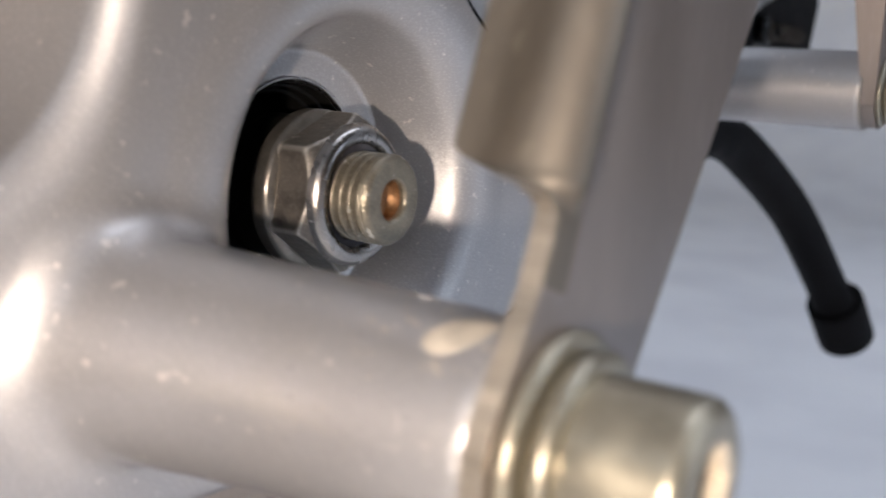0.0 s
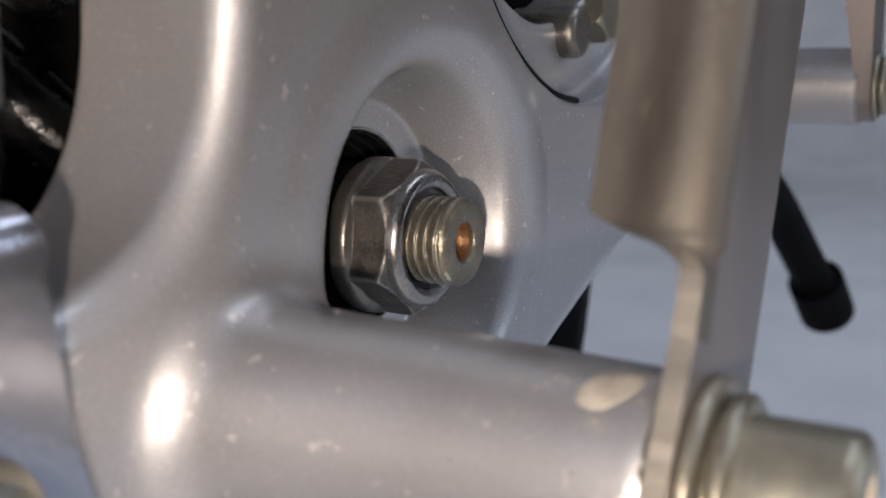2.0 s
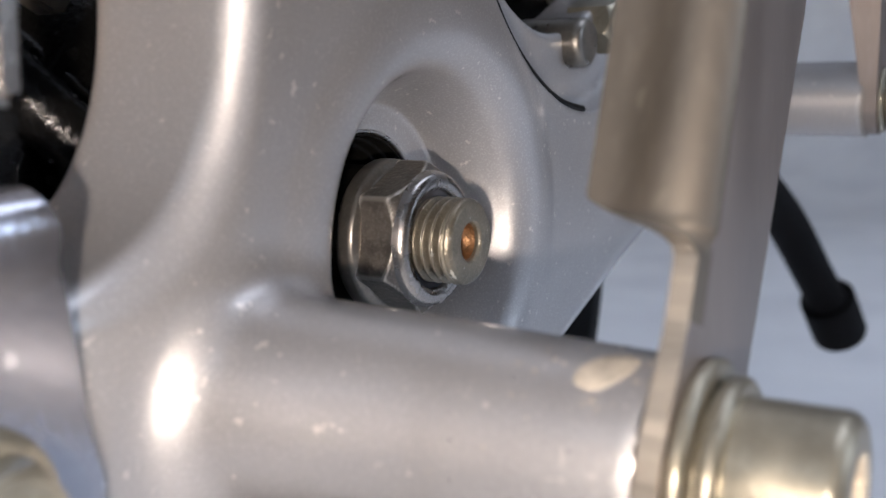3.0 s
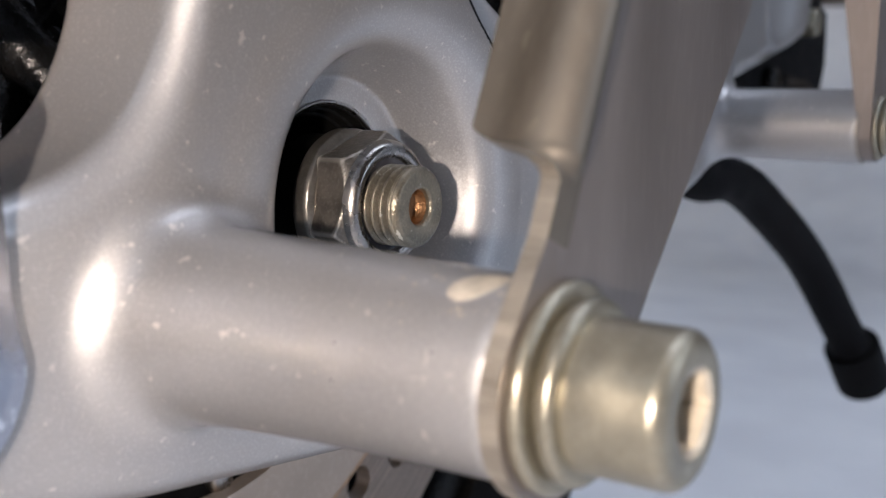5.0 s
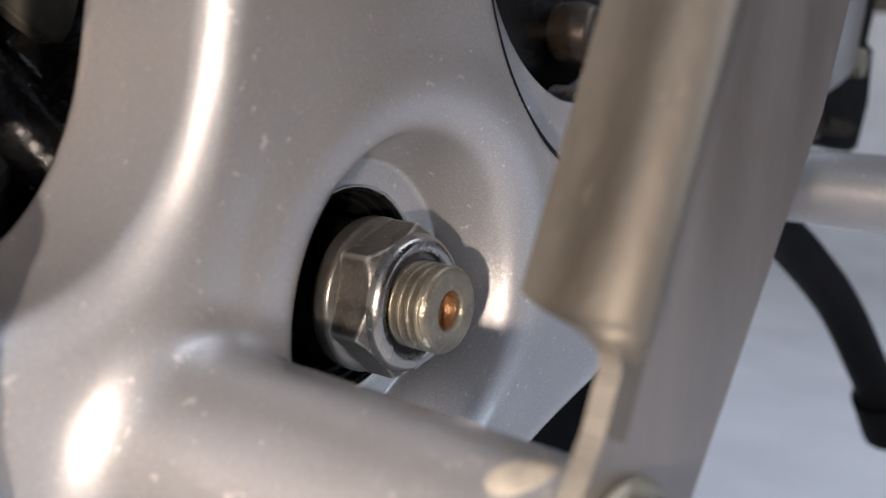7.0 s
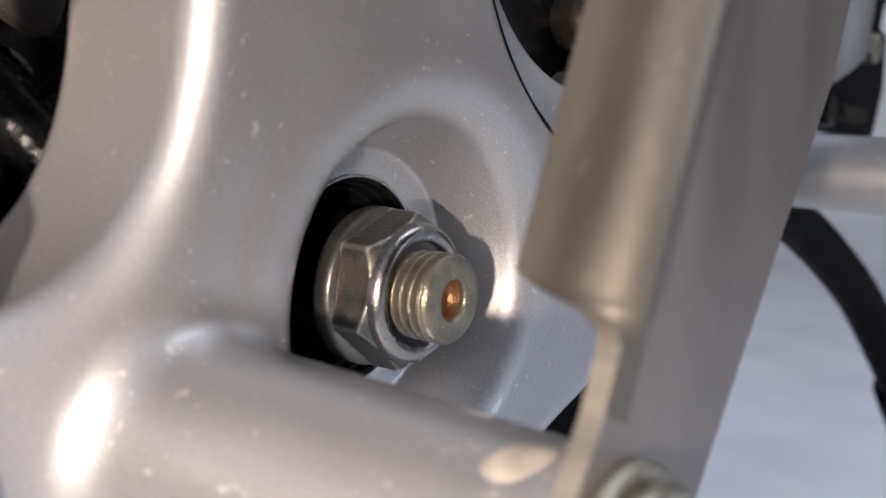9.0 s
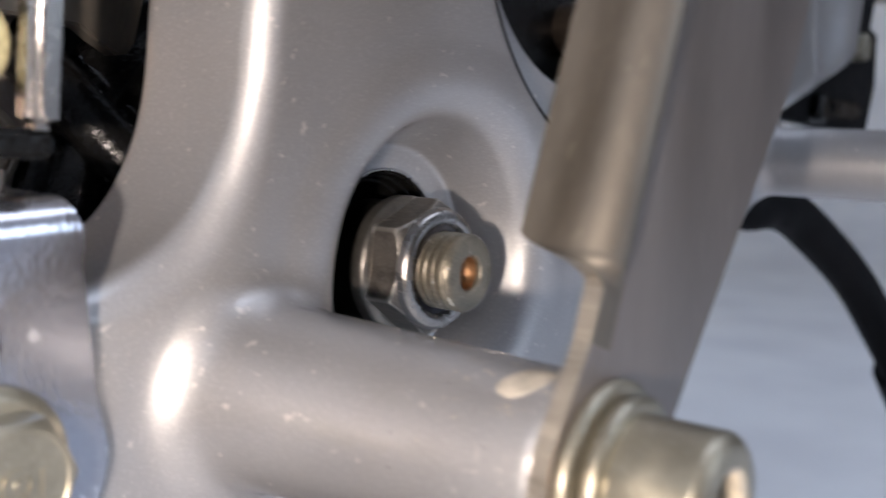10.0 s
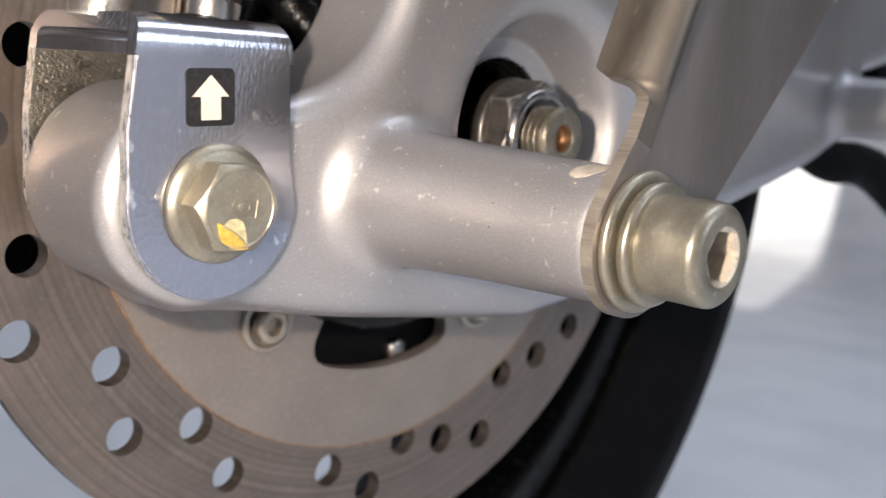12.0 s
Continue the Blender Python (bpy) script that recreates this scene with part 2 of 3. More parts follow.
def rounded(profile, r=0.6, steps=4):
    """Rounds the inner corners of an open profile of (radius, y) points."""
    out = [profile[0]]
    for a, p, b in zip(profile, profile[1:], profile[2:]):
        a, p, b = Vector(a), Vector(p), Vector(b)
        d1, d2 = (a - p), (b - p)
        k = min(r, d1.length * 0.45, d2.length * 0.45)
        s, e = p + d1.normalized() * k, p + d2.normalized() * k
        for i in range(steps + 1):
            t = i / steps
            out.append(tuple((1 - t) ** 2 * s + 2 * t * (1 - t) * p + t * t * e))
    return out + [profile[-1]]


def circle(cx, cz, r, n=48, a0=0.0, a1=360.0):
    full = abs(a1 - a0) >= 360
    return [(cx + r * math.cos(radians(a0 + (a1 - a0) * i / (n if full else n - 1))), cz + r * math.sin(radians(a0 + (a1 - a0) * i / (n if full else n - 1)))) for i in range(n)]


def slab(loops, y0, y1, bevel=0.0, lift=None, keep=None):
    """A flat piece between y0 and y1 from an outline and holes in (x, z). lift(x, z) shifts y; edges inside keep(x, z) stay square."""
    bm = bmesh.new()
    edges = []
    for loop in loops:
        vs = [bm.verts.new((x, y0, z)) for x, z in loop]
        edges += [bm.edges.new((a, b)) for a, b in zip(vs, vs[1:] + vs[:1])]
    bmesh.ops.triangle_fill(bm, use_beauty=True, edges=edges)
    r = bmesh.ops.extrude_face_region(bm, geom=bm.faces[:])
    bmesh.ops.translate(bm, verts=[v for v in r["geom"] if isinstance(v, bmesh.types.BMVert)], vec=(0, y1 - y0, 0))
    if bevel:
        rim = [e for e in bm.edges if len(e.link_faces) == 2 and abs(e.calc_face_angle(0)) > 1.0]
        rim = [e for e in rim if not (keep and all(keep(v.co.x, v.co.z) for v in e.verts))]
        bmesh.ops.bevel(bm, geom=rim, offset=bevel, segments=2, affect="EDGES", clamp_overlap=True)
    if lift:
        for v in bm.verts:
            v.co.y += lift(v.co.x, v.co.z)
    return bm


def tube(points, r, n=20, bm=None):
    """A round bar along a smooth line through points."""
    bm = bm or bmesh.new()
    pts = [Vector(p) for p in points]
    line = []
    for i in range(len(pts) - 1):
        p0, p1, p2, p3 = pts[max(i - 1, 0)], pts[i], pts[i + 1], pts[min(i + 2, len(pts) - 1)]
        for k in range(8):
            t = k / 8
            line.append(0.5 * ((2 * p1) + (p2 - p0) * t + (2 * p0 - 5 * p1 + 4 * p2 - p3) * t * t + (3 * p1 - p0 - 3 * p2 + p3) * t ** 3))
    line.append(pts[-1])
    rings, up = [], Vector((0.3, 0.2, 1))
    for i, p in enumerate(line):
        d = (line[min(i + 1, len(line) - 1)] - line[max(i - 1, 0)]).normalized()
        s = d.cross(up).normalized()
        u = s.cross(d).normalized()
        up = u
        rr = r(i / (len(line) - 1)) if callable(r) else r
        rings.append([bm.verts.new(p + rr * (math.cos(a) * s + math.sin(a) * u)) for a in (2 * math.pi * k / n for k in range(n))])
    for a, b in zip(rings, rings[1:]):
        for i in range(n):
            bm.faces.new((a[i], a[(i + 1) % n], b[(i + 1) % n], b[i]))
    for ring in (rings[0], rings[-1]):
        bm.faces.new(ring)
    return bm


def hexhead(cx, cz, corner, y_front, y_back, turn, chamfer=1.6, n=144, back_chamfer=0.0):
    """A hexagon with turned corners at its front."""
    apothem = corner * math.cos(math.pi / 6)
    ys = [y_front + (y_back - y_front) * (i / 24) ** 1.5 for i in range(25)]
    bm = bmesh.new()
    rings = []
    for y in ys:
        ring = []
        for i in range(n):
            a = 2 * math.pi * i / n
            h = ((a - radians(turn)) % (math.pi / 3)) - math.pi / 6
            r = apothem / math.cos(h)
            limit = apothem * 0.965 + (y - y_front) * chamfer
            r = min(r, limit)
            if back_chamfer:
                r = min(r, apothem * 0.99 + (y_back - y) * back_chamfer)
            ring.append(bm.verts.new((cx + r * math.cos(a), y, cz + r * math.sin(a))))
        rings.append(ring)
    for a, b in zip(rings, rings[1:]):
        for i in range(n):
            bm.faces.new((a[i], a[(i + 1) % n], b[(i + 1) % n], b[i]))
    bm.faces.new(rings[0])
    bm.faces.new(rings[-1])
    return bm


def nets(sdf, low, high, h):
    """A closed mesh of the zero level of sdf(x, y, z) inside a box, with its points drawn onto the level."""
    ax = [np.arange(a, b + h, h) for a, b in zip(low, high)]
    F = np.empty([len(a) for a in ax], np.float32)
    for i, x in enumerate(ax[0]):
        F[i] = sdf(np.float64(x), ax[1][:, None], ax[2][None, :])
    S = F < 0
    nx, ny, nz = (d - 1 for d in F.shape)
    count = np.zeros((nx, ny, nz), np.int8)
    pos = np.zeros((nx, ny, nz, 3), np.float32)
    corners = [(i, j, k) for i in (0, 1) for j in (0, 1) for k in (0, 1)]
    cut = lambda G, c: G[c[0]:c[0] + nx, c[1]:c[1] + ny, c[2]:c[2] + nz]
    for a in corners:
        for axis in range(3):
            if a[axis]:
                continue
            b = list(a)
            b[axis] = 1
            fa, fb = cut(F, a), cut(F, b)
            cross = cut(S, a) != cut(S, b)
            t = np.where(cross, fa / np.where(cross, fa - fb, 1), 0)
            count += cross
            for d in range(3):
                pos[..., d] += cross * (a[d] + (t if d == axis else 0))
    used = count > 0
    ids = np.full(used.shape, -1, np.int64)
    ids[used] = np.arange(used.sum())
    cell = np.argwhere(used)
    P = np.array(low) + h * (cell + pos[used] / count[used][:, None])
    for _ in range(2):
        f0 = sdf(P[:, 0], P[:, 1], P[:, 2])
        g = np.stack([(sdf(*(P + e).T) - f0) / 0.05 for e in np.eye(3) * 0.05], -1)
        step = f0[:, None] * g / np.maximum((g * g).sum(-1), 0.2)[:, None]
        P -= np.clip(step, -0.5 * h, 0.5 * h)
    quads = []
    for axis in range(3):
        u, v = (axis + 1) % 3, (axis + 2) % 3
        lo = [slice(1, -1)] * 3
        lo[axis] = slice(0, -1)
        hi = list(lo)
        hi[axis] = slice(1, None)
        A, B = S[tuple(lo)], S[tuple(hi)]
        for sign in (0, 1):
            e = np.argwhere((A != B) & (A == bool(sign)))
            for d in (u, v):
                e[:, d] += 1
            du, dv = np.zeros(3, int), np.zeros(3, int)
            du[u], dv[v] = 1, 1
            q = [e - du - dv, e - dv, e, e - du]
            q = np.stack([ids[tuple(c.T)] for c in q], -1)
            quads.append(q if sign else q[:, ::-1])
    return P.tolist(), np.concatenate(quads).tolist()


def smin(a, b, k):
    h = np.clip(0.5 + 0.5 * (b - a) / k, 0, 1)
    return b + (a - b) * h - k * h * (1 - h)


def smax(a, b, k):
    return -smin(-a, -b, k)


def poly_sdf(x, z, pts):
    d = np.full(np.broadcast(x, z).shape, 1e9)
    inside = np.zeros(d.shape, bool)
    n = len(pts)
    for i in range(n):
        (ax, az), (bx, bz) = pts[i], pts[(i + 1) % n]
        ex, ez = bx - ax, bz - az
        t = np.clip(((x - ax) * ex + (z - az) * ez) / (ex * ex + ez * ez), 0, 1)
        d = np.minimum(d, np.hypot(x - ax - t * ex, z - az - t * ez))
        crosses = (az > z) != (bz > z)
        inside ^= crosses & (x < ax + (z - az) / (ez if ez else 1e-9) * ex)
    return np.where(inside, -d, d)


def capsule2(x, z, a, b, r):
    ex, ez = b[0] - a[0], b[1] - a[1]
    t = np.clip(((x - a[0]) * ex + (z - a[1]) * ez) / (ex * ex + ez * ez), 0, 1)
    return np.hypot(x - a[0] - t * ex, z - a[1] - t * ez) - r


def box_mesh(x0, x1, y0, y1, z0, z1, bevel=0.0):
    bm = bmesh.new()
    bmesh.ops.create_cube(bm, size=1.0)
    for v in bm.verts:
        v.co = ((x0 + x1) / 2 + v.co.x * (x1 - x0), (y0 + y1) / 2 + v.co.y * (y1 - y0), (z0 + z1) / 2 + v.co.z * (z1 - z0))
    if bevel:
        bmesh.ops.bevel(bm, geom=bm.edges[:], offset=bevel, segments=3, affect="EDGES")
    return bm


# ---- the room ----
FLOOR_Z = -285.0
X0, X1, Y0, Y1, TOP = -1500.0, 4800.0, -2600.0, 3200.0, 2000.0
floor = tagged(part("floor", box_mesh(X0, X1, Y0, Y1, FLOOR_Z - 60, FLOOR_Z), FLOORM, smooth=False), "pale grey painted concrete garage floor", "floor", kind="structure")
ceiling = tagged(part("ceiling", box_mesh(X0, X1, Y0, Y1, TOP, TOP + 80), WHITE, smooth=False), "plain white painted ceiling", "ceiling", kind="structure")
DARKWALL = material("dark_reflection_wall", (0.115, 0.093, 0.077), 0.0, 0.6, 0.25, 2.5, 60, 0.01)
tagged(part("wall_front", box_mesh(X1, X1 + 120, Y0, Y1, FLOOR_Z - 60, TOP + 80), DARKWALL, smooth=False), "dark brown wall, added out of view to darken reflections in the metal", "wall", kind="structure")
tagged(part("wall_far", box_mesh(X0 - 120, X1 + 120, Y1, Y1 + 120, FLOOR_Z - 60, TOP + 80), WHITE, smooth=False), "plain white painted wall", "wall", kind="structure")
COVE = 1150.0
for cove_name, lengthways, turn in (("cove_front", (320.0, Y1), 0), ("cove_far", (X0, X1), 90)):
    curve = [(COVE * (1 - math.cos(a)), COVE * (1 - math.sin(a))) for a in (math.pi / 2 * k / 32 for k in range(33))]  # out from the wall, up from the floor
    bm = bmesh.new()
    rows = [[bm.verts.new(((X1 - out, u, FLOOR_Z + 0.3 + up) if turn == 0 else (u, Y1 - out, FLOOR_Z + 0.3 + up))) for out, up in curve + [(0.0, 0.0)]] for u in lengthways]
    for i in range(34):
        bm.faces.new((rows[0][i], rows[0][(i + 1) % 34], rows[1][(i + 1) % 34], rows[1][i]))
    for row in rows:
        bm.faces.new(row)
    tagged(part(cove_name, bm, FLOORM, angle=30), "pale floor finish rounded up into the wall", "floor", kind="structure")
WY0, WY1, WZ0, WZ1 = -450.0, 600.0, 770.0, 1940.0  # window in the back wall
VX0, VX1, VZ0, VZ1 = 530.0, 2070.0, 530.0, 1670.0
wall_near = tagged(part("wall_near", slab([[(X0 - 120, FLOOR_Z - 60), (X1 + 120, FLOOR_Z - 60), (X1 + 120, TOP + 80), (X0 - 120, TOP + 80)],
                                            [(VX0, VZ0), (VX0, VZ1), (VX1, VZ1), (VX1, VZ0)]], Y0 - 120, Y0), WHITE, smooth=False),
                   "white painted wall with an added, unseen wide window", "wall", kind="structure")


def sideways(bm):
    """Turns a slab laid along x into one laid along y."""
    for v in bm.verts:
        v.co = (v.co.y, v.co.x, v.co.z)
    return bm


tagged(part("wall_back", sideways(slab([[(Y0, FLOOR_Z - 60), (Y1, FLOOR_Z - 60), (Y1, TOP + 80), (Y0, TOP + 80)],
                                        [(WY0, WZ0), (WY0, WZ1), (WY1, WZ1), (WY1, WZ0)]], X0 - 120, X0)), WHITE, smooth=False),
       "white painted wall with a high window", "wall", kind="structure")
window = tagged(new("window_1"), "high window with a thin white frame", "window", kind="structure")
part("window_frame", sideways(slab([[(WY0, WZ0), (WY1, WZ0), (WY1, WZ1), (WY0, WZ1)],
                                    [(WY0 + 15, WZ0 + 15), (WY0 + 15, WZ1 - 15), (WY1 - 15, WZ1 - 15), (WY1 - 15, WZ0 + 15)]], X0 - 75, X0 - 65)), WHITE, window, smooth=False)
window_wide = tagged(new("window_2"), "unseen wide window with a white frame, added for fill light", "window", kind="structure")
part("window_frame", slab([[(VX0, VZ0), (VX1, VZ0), (VX1, VZ1), (VX0, VZ1)], [(VX0 + 40, VZ0 + 40), (VX0 + 40, VZ1 - 40), (VX1 - 40, VZ1 - 40), (VX1 - 40, VZ0 + 40)]], Y0 - 90, Y0 - 50), WHITE, window_wide, smooth=False)
lamp_thing = thing("ceiling_light", "unseen flat white light panel on the ceiling", "ceiling light")
part("diffuser", box_mesh(0, 1500, -1100, -400, TOP - 28, TOP - 16), DIFFUSER, lamp_thing, smooth=False)
part("frame", box_mesh(-20, 1520, -1120, -380, TOP - 16, TOP, 4), WHITE, lamp_thing, smooth=False)

# ---- swing arm: one silver casting with lug, bosses, dish and windows ----
BOSS = (-42.5, -16.8)
LUG = (-89.0, -20.5)
BOSS_2 = (172.0, 27.0)
FACE = 5.0


def casting(x, y, z):
    limb = poly_sdf(x, z, [(-88, -35), (-30, -37), (6, -38), (24, -33.5), (44, -26), (66, -18.3), (89, -10.3), (125, 0.5), (158, 11), (174, 17), (183, 28), (184, 45), (312, 77), (322, 80), (322, 122), (20, 112), (-10, 60), (-10, -5), (-88, -6)]) - 6
    draft = np.clip(y - FACE, 0, 22)
    upright = poly_sdf(x, z, [(-44.5, 112), (-44, -8), (20, -8), (60, 112)]) - 7 - 0.22 * draft
    d2 = smin(limb, upright, 36) - 0.10 * draft
    hole = smin(np.hypot(x - 52.5, z - 82.2) - 43.1, capsule2(x, z, (80, 88), (150, 118), 36), 12)
    rim = smin(np.hypot(x - 59, z - 83.5) - 61.6, capsule2(x, z, (85, 86), (150, 118), 50), 12)
    # the arm leans inwards towards its front end
    ramp = np.clip((-46 - x) / 30, 0, 1)
    yy = y - 0.05 * np.maximum(x - 40, 0) - 0.09 * np.maximum(x - 165, 0) - 4.3 * ramp * ramp * (3 - 2 * ramp) + 0.04 * np.maximum(z - 14, 0)
    # round the rear opening the rim is tighter, with a plain wall behind it
    rear = np.clip((z + 15) / 9, 0, 1) * np.clip((-24 - x) / 10, 0, 1)
    r = 8.5 + 2.5 * np.clip((z - 4) / 20, 0, 1) * (1 - rear) - 4.0 * rear
    d2 = d2 + rear * (1.8 + 0.13 * draft)
    qx, qy = d2 + r, np.abs(yy - FACE - 12) - 12 + r
    body = np.minimum(np.maximum(qx, qy), 0) + np.hypot(np.maximum(qx, 0), np.maximum(qy, 0)) - r
    ra = np.hypot(x, z)
    collar = np.clip(1 - np.abs(ra - 36) / 7, 0, 1)
    body = body - 0.9 * collar * collar * (3 - 2 * collar) * np.clip(1 - np.abs(yy - FACE) / 4, 0, 1)
    # sunk ledge round the front window, and the window itself
    ledge = smax(rim + 0.12 * (yy - FACE), yy - FACE - 7.5, 2.5)
    body = smax(body, -ledge, 0.7)
    body = smax(body, -(hole - 0.1 * draft), 2.2)
    # lug
    rl = np.hypot(x - LUG[0], z - LUG[1])
    lx, ly = rl - 20 + 4, np.abs(y - 25.4) - 16 + 4
    lug = np.minimum(np.maximum(lx, ly), 0) + np.hypot(np.maximum(lx, 0), np.maximum(ly, 0)) - 4
    body = smin(body, lug, 4)
    # boss
    rb = np.hypot(x - BOSS[0], z - BOSS[1])
    side = np.clip((BOSS[0] - x) / np.maximum(rb, 1), 0, 1)  # its root runs out widest towards the lug
    bx, by = rb - (12.1 + (y + 46) * 0.033) - 4.6 * side * np.clip((y + 24) / 30, 0, 1) ** 1.5, np.abs(y + 18) - 31.9
    boss = np.minimum(np.maximum(bx + 2.2, by + 2.2), 0) + np.hypot(np.maximum(bx + 2.2, 0), np.maximum(by + 2.2, 0)) - 2.2
    body = smin(body, boss, 6.5 - 0.5 * side ** 1.5)
    r2 = np.hypot(x - BOSS_2[0], z - BOSS_2[1])
    cx_, cy_ = r2 - 10.8, np.abs(y + 5) - 27
    body = smin(body, np.maximum(cx_, cy_), 6)
    # rib over the front boss, and the pocket beside it
    rib = np.hypot(capsule2(x, z, (184, 31), (188, 37), 0.0), y - 17) - 3.6
    body = smin(body, rib, 9)
    pocket = np.sqrt(((x - 262) / 30) ** 2 + ((z - 86) / 22) ** 2 + ((yy - FACE) / 7) ** 2) - 1
    body = smax(body, -7 * pocket, 5)
    # dish and slot
    cone = smax((ra - 29.5 + np.maximum(y - FACE, -1) * 0.44) * 0.915, y - 20.5, 0.3)
    body = smax(body, -cone, 4.0)
    slot = np.maximum(np.hypot(x + 1.1, z) - 17.6, -(y - 5))
    return smax(body, -slot, 0.5)


swing = thing("swing_arm", "silver painted cast swing arm with dished axle seat", "swing arm")
part("casting", nets(casting, (-114, -49, -48), (332, 46, 124), 0.9), SILVER, swing, angle=80)
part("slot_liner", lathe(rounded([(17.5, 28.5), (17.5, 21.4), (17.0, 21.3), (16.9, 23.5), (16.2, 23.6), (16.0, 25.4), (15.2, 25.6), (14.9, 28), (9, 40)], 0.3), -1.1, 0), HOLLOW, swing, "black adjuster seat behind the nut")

part("slot_edge", lathe(rounded([(18.1, 20.42), (17.7, 20.42), (17.35, 20.8), (17.35, 21.6)], 0.2), -1.1, 0), STEEL, swing, "bright machined edge of the slot", 60)

groove_shade = [(59 + 61.0 * math.cos(a), FACE + 1.2, 83.5 + 61.0 * math.sin(a)) for a in (radians(150 + 12 * k) for k in range(11))]
groove_shade = [(x, y - 0.04 * max(z - 14, 0) + 0.05 * max(x - 40, 0), z) for x, y, z in groove_shade]
part("groove_shade", tube(groove_shade, 0.75, 10), HOLLOW, swing, "black tube in place of the shade in the groove round the opening", 60)

# worn patch on the boss beside the stay
bm = bmesh.new()
grid = {}
for i in range(15):
    for j in range(11):
        u, v = i / 14 * 2 - 1, j / 10 * 2 - 1
        a = radians(115 + 17 * v * (1 - 0.3 * u * u))
        y = -43.4 + 2.8 * u * (1 - 0.3 * v * v) + 1.0 * v
        rr = 12.1 + (y + 46) * 0.033 + 0.18 * (1 - max(abs(u), abs(v)) ** 4) - 0.02
        grid[i, j] = bm.verts.new((BOSS[0] + rr * math.cos(a), y, BOSS[1] + rr * math.sin(a)))
for i in range(14):
    for j in range(10):
        bm.faces.new((grid[i, j], grid[i + 1, j], grid[i + 1, j + 1], grid[i, j + 1]))
part("worn_patch", bm, CHIP, swing, "bare rubbed patch in the paint", 80)


def paint_chip(angle, y, size, seed, mat=CHIP, name="paint_chip"):
    """A small bare chip that lies on the boss."""
    rnd = random.Random(seed)
    bm = bmesh.new()
    rr = 12.1 + (y + 46) * 0.033 + 0.1
    mid = bm.verts.new((BOSS[0] + rr * math.cos(radians(angle)), y, BOSS[1] + rr * math.sin(radians(angle))))
    ring = []
    for k in range(9):
        d = size * rnd.uniform(0.5, 1.0)
        a, v = angle + math.degrees(d * math.cos(k * 0.698) / rr), y + d * math.sin(k * 0.698)
        q = 12.1 + (v + 46) * 0.033 + 0.04
        ring.append(bm.verts.new((BOSS[0] + q * math.cos(radians(a)), v, BOSS[1] + q * math.sin(radians(a)))))
    for k in range(9):
        bm.faces.new((mid, ring[k], ring[(k + 1) % 9]))
    part(name, bm, mat, swing, "", 80)


for k, (angle, y, size) in enumerate(((42, -8.4, 0.7), (62, -30, 0.5), (55, -20, 0.4), (100, -40, 0.6), (92, -43, 0.8), (84, -38, 0.5), (108, -36, 0.45),
                                      (128, -31, 0.4), (98, -46, 0.6), (75, -45, 0.5), (140, -44, 0.5), (150, -37, 0.35), (116, -27, 0.35), (165, -22, 0.4))):
    paint_chip(angle, y, 0.6 * size, k)

rnd = random.Random(5)
for k in range(30):
    paint_chip(rnd.gauss(104, 16), rnd.uniform(-47.5, -33), rnd.uniform(0.15, 0.45), 100 + k)
for k in range(16):
    paint_chip(rnd.uniform(60, 190), rnd.uniform(-46, -8), rnd.uniform(0.12, 0.22), 200 + k, HOLLOW, "dark_speck")
for k in range(14):
    paint_chip(rnd.uniform(60, 190), rnd.uniform(-46, -8), rnd.uniform(0.12, 0.25), 300 + k, CREAM, "pale_speck")

# ---- axle and nut ----
axle = thing("axle", "hollow threaded steel wheel axle with a copper coloured bore", "axle")
bm = bmesh.new()
rings, n, pitch = [], 96, 1.75
for k in range(101):
    y = 1.0 + 14 * k / 100
    ring = []
    for i in range(n):
        a = 2 * math.pi * i / n
        ph = ((y / pitch) - i / n) % 1.0
        tooth = abs(2 * ph - 1)  # 0 on the crest, 1 in the groove
        r = 7.25 - 1.25 * min(1, max(0, 1.3 * tooth - 0.2)) * min(1, (y - 1.0) / 0.9)
        ring.append(bm.verts.new((r * math.cos(a), y, r * math.sin(a))))
    rings.append(ring)
for a, b in zip(rings, rings[1:]):
    for i in range(n):
        bm.faces.new((a[i], a[(i + 1) % n], b[(i + 1) % n], b[i]))
part("thread", bm, THREADM, axle, "worn steel thread", 60)
part("end_face", lathe(rounded([(7.25, 1.0), (7.0, 0.5), (6.4, 0.0), (3.5, 0.0), (3.1, 0.5), (3.1, 1.2)], 0.5)), THREADM, axle, "", 50)
part("bore", lathe([(3.15, 0.6), (3.05, 2.6), (2.3, 3.4), (0, 3.6)]), COPPER, axle, "copper coloured bore", 50)
part("shaft", lathe([(7.2, 12), (7.2, 110)]), STEEL, axle)

nut = thing("axle_nut", "dark steel flanged lock nut on the axle", "nut")
part("hex_body", hexhead(0, 0, 13.2, 7.6, 14.9, 146, 1.1), NUTSTEEL, nut, "", 25)
part("collar", lathe(rounded([(8.0, 8.6), (8.3, 6.9), (9.0, 6.0), (10.3, 6.0), (11.2, 6.8), (11.6, 8.2)], 0.8)), STEEL, nut, "bright turned collar", 60)
part("nylon_ring", lathe([(8.4, 7.2), (7.0, 7.6), (7.0, 10)]), NYLON, nut, "dark locking insert")
part("flange", lathe(rounded([(9, 14.3), (11.9, 14.3), (12.9, 15.0), (13.2, 15.6), (13.2, 18.0), (12.5, 18.6), (9, 18.6)], 0.25)), FLANGEM, nut, "round turned washer face", 50)
washer = thing("axle_washer", "black washer behind the axle nut", "washer")
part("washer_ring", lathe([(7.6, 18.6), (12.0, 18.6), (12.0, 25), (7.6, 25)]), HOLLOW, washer)

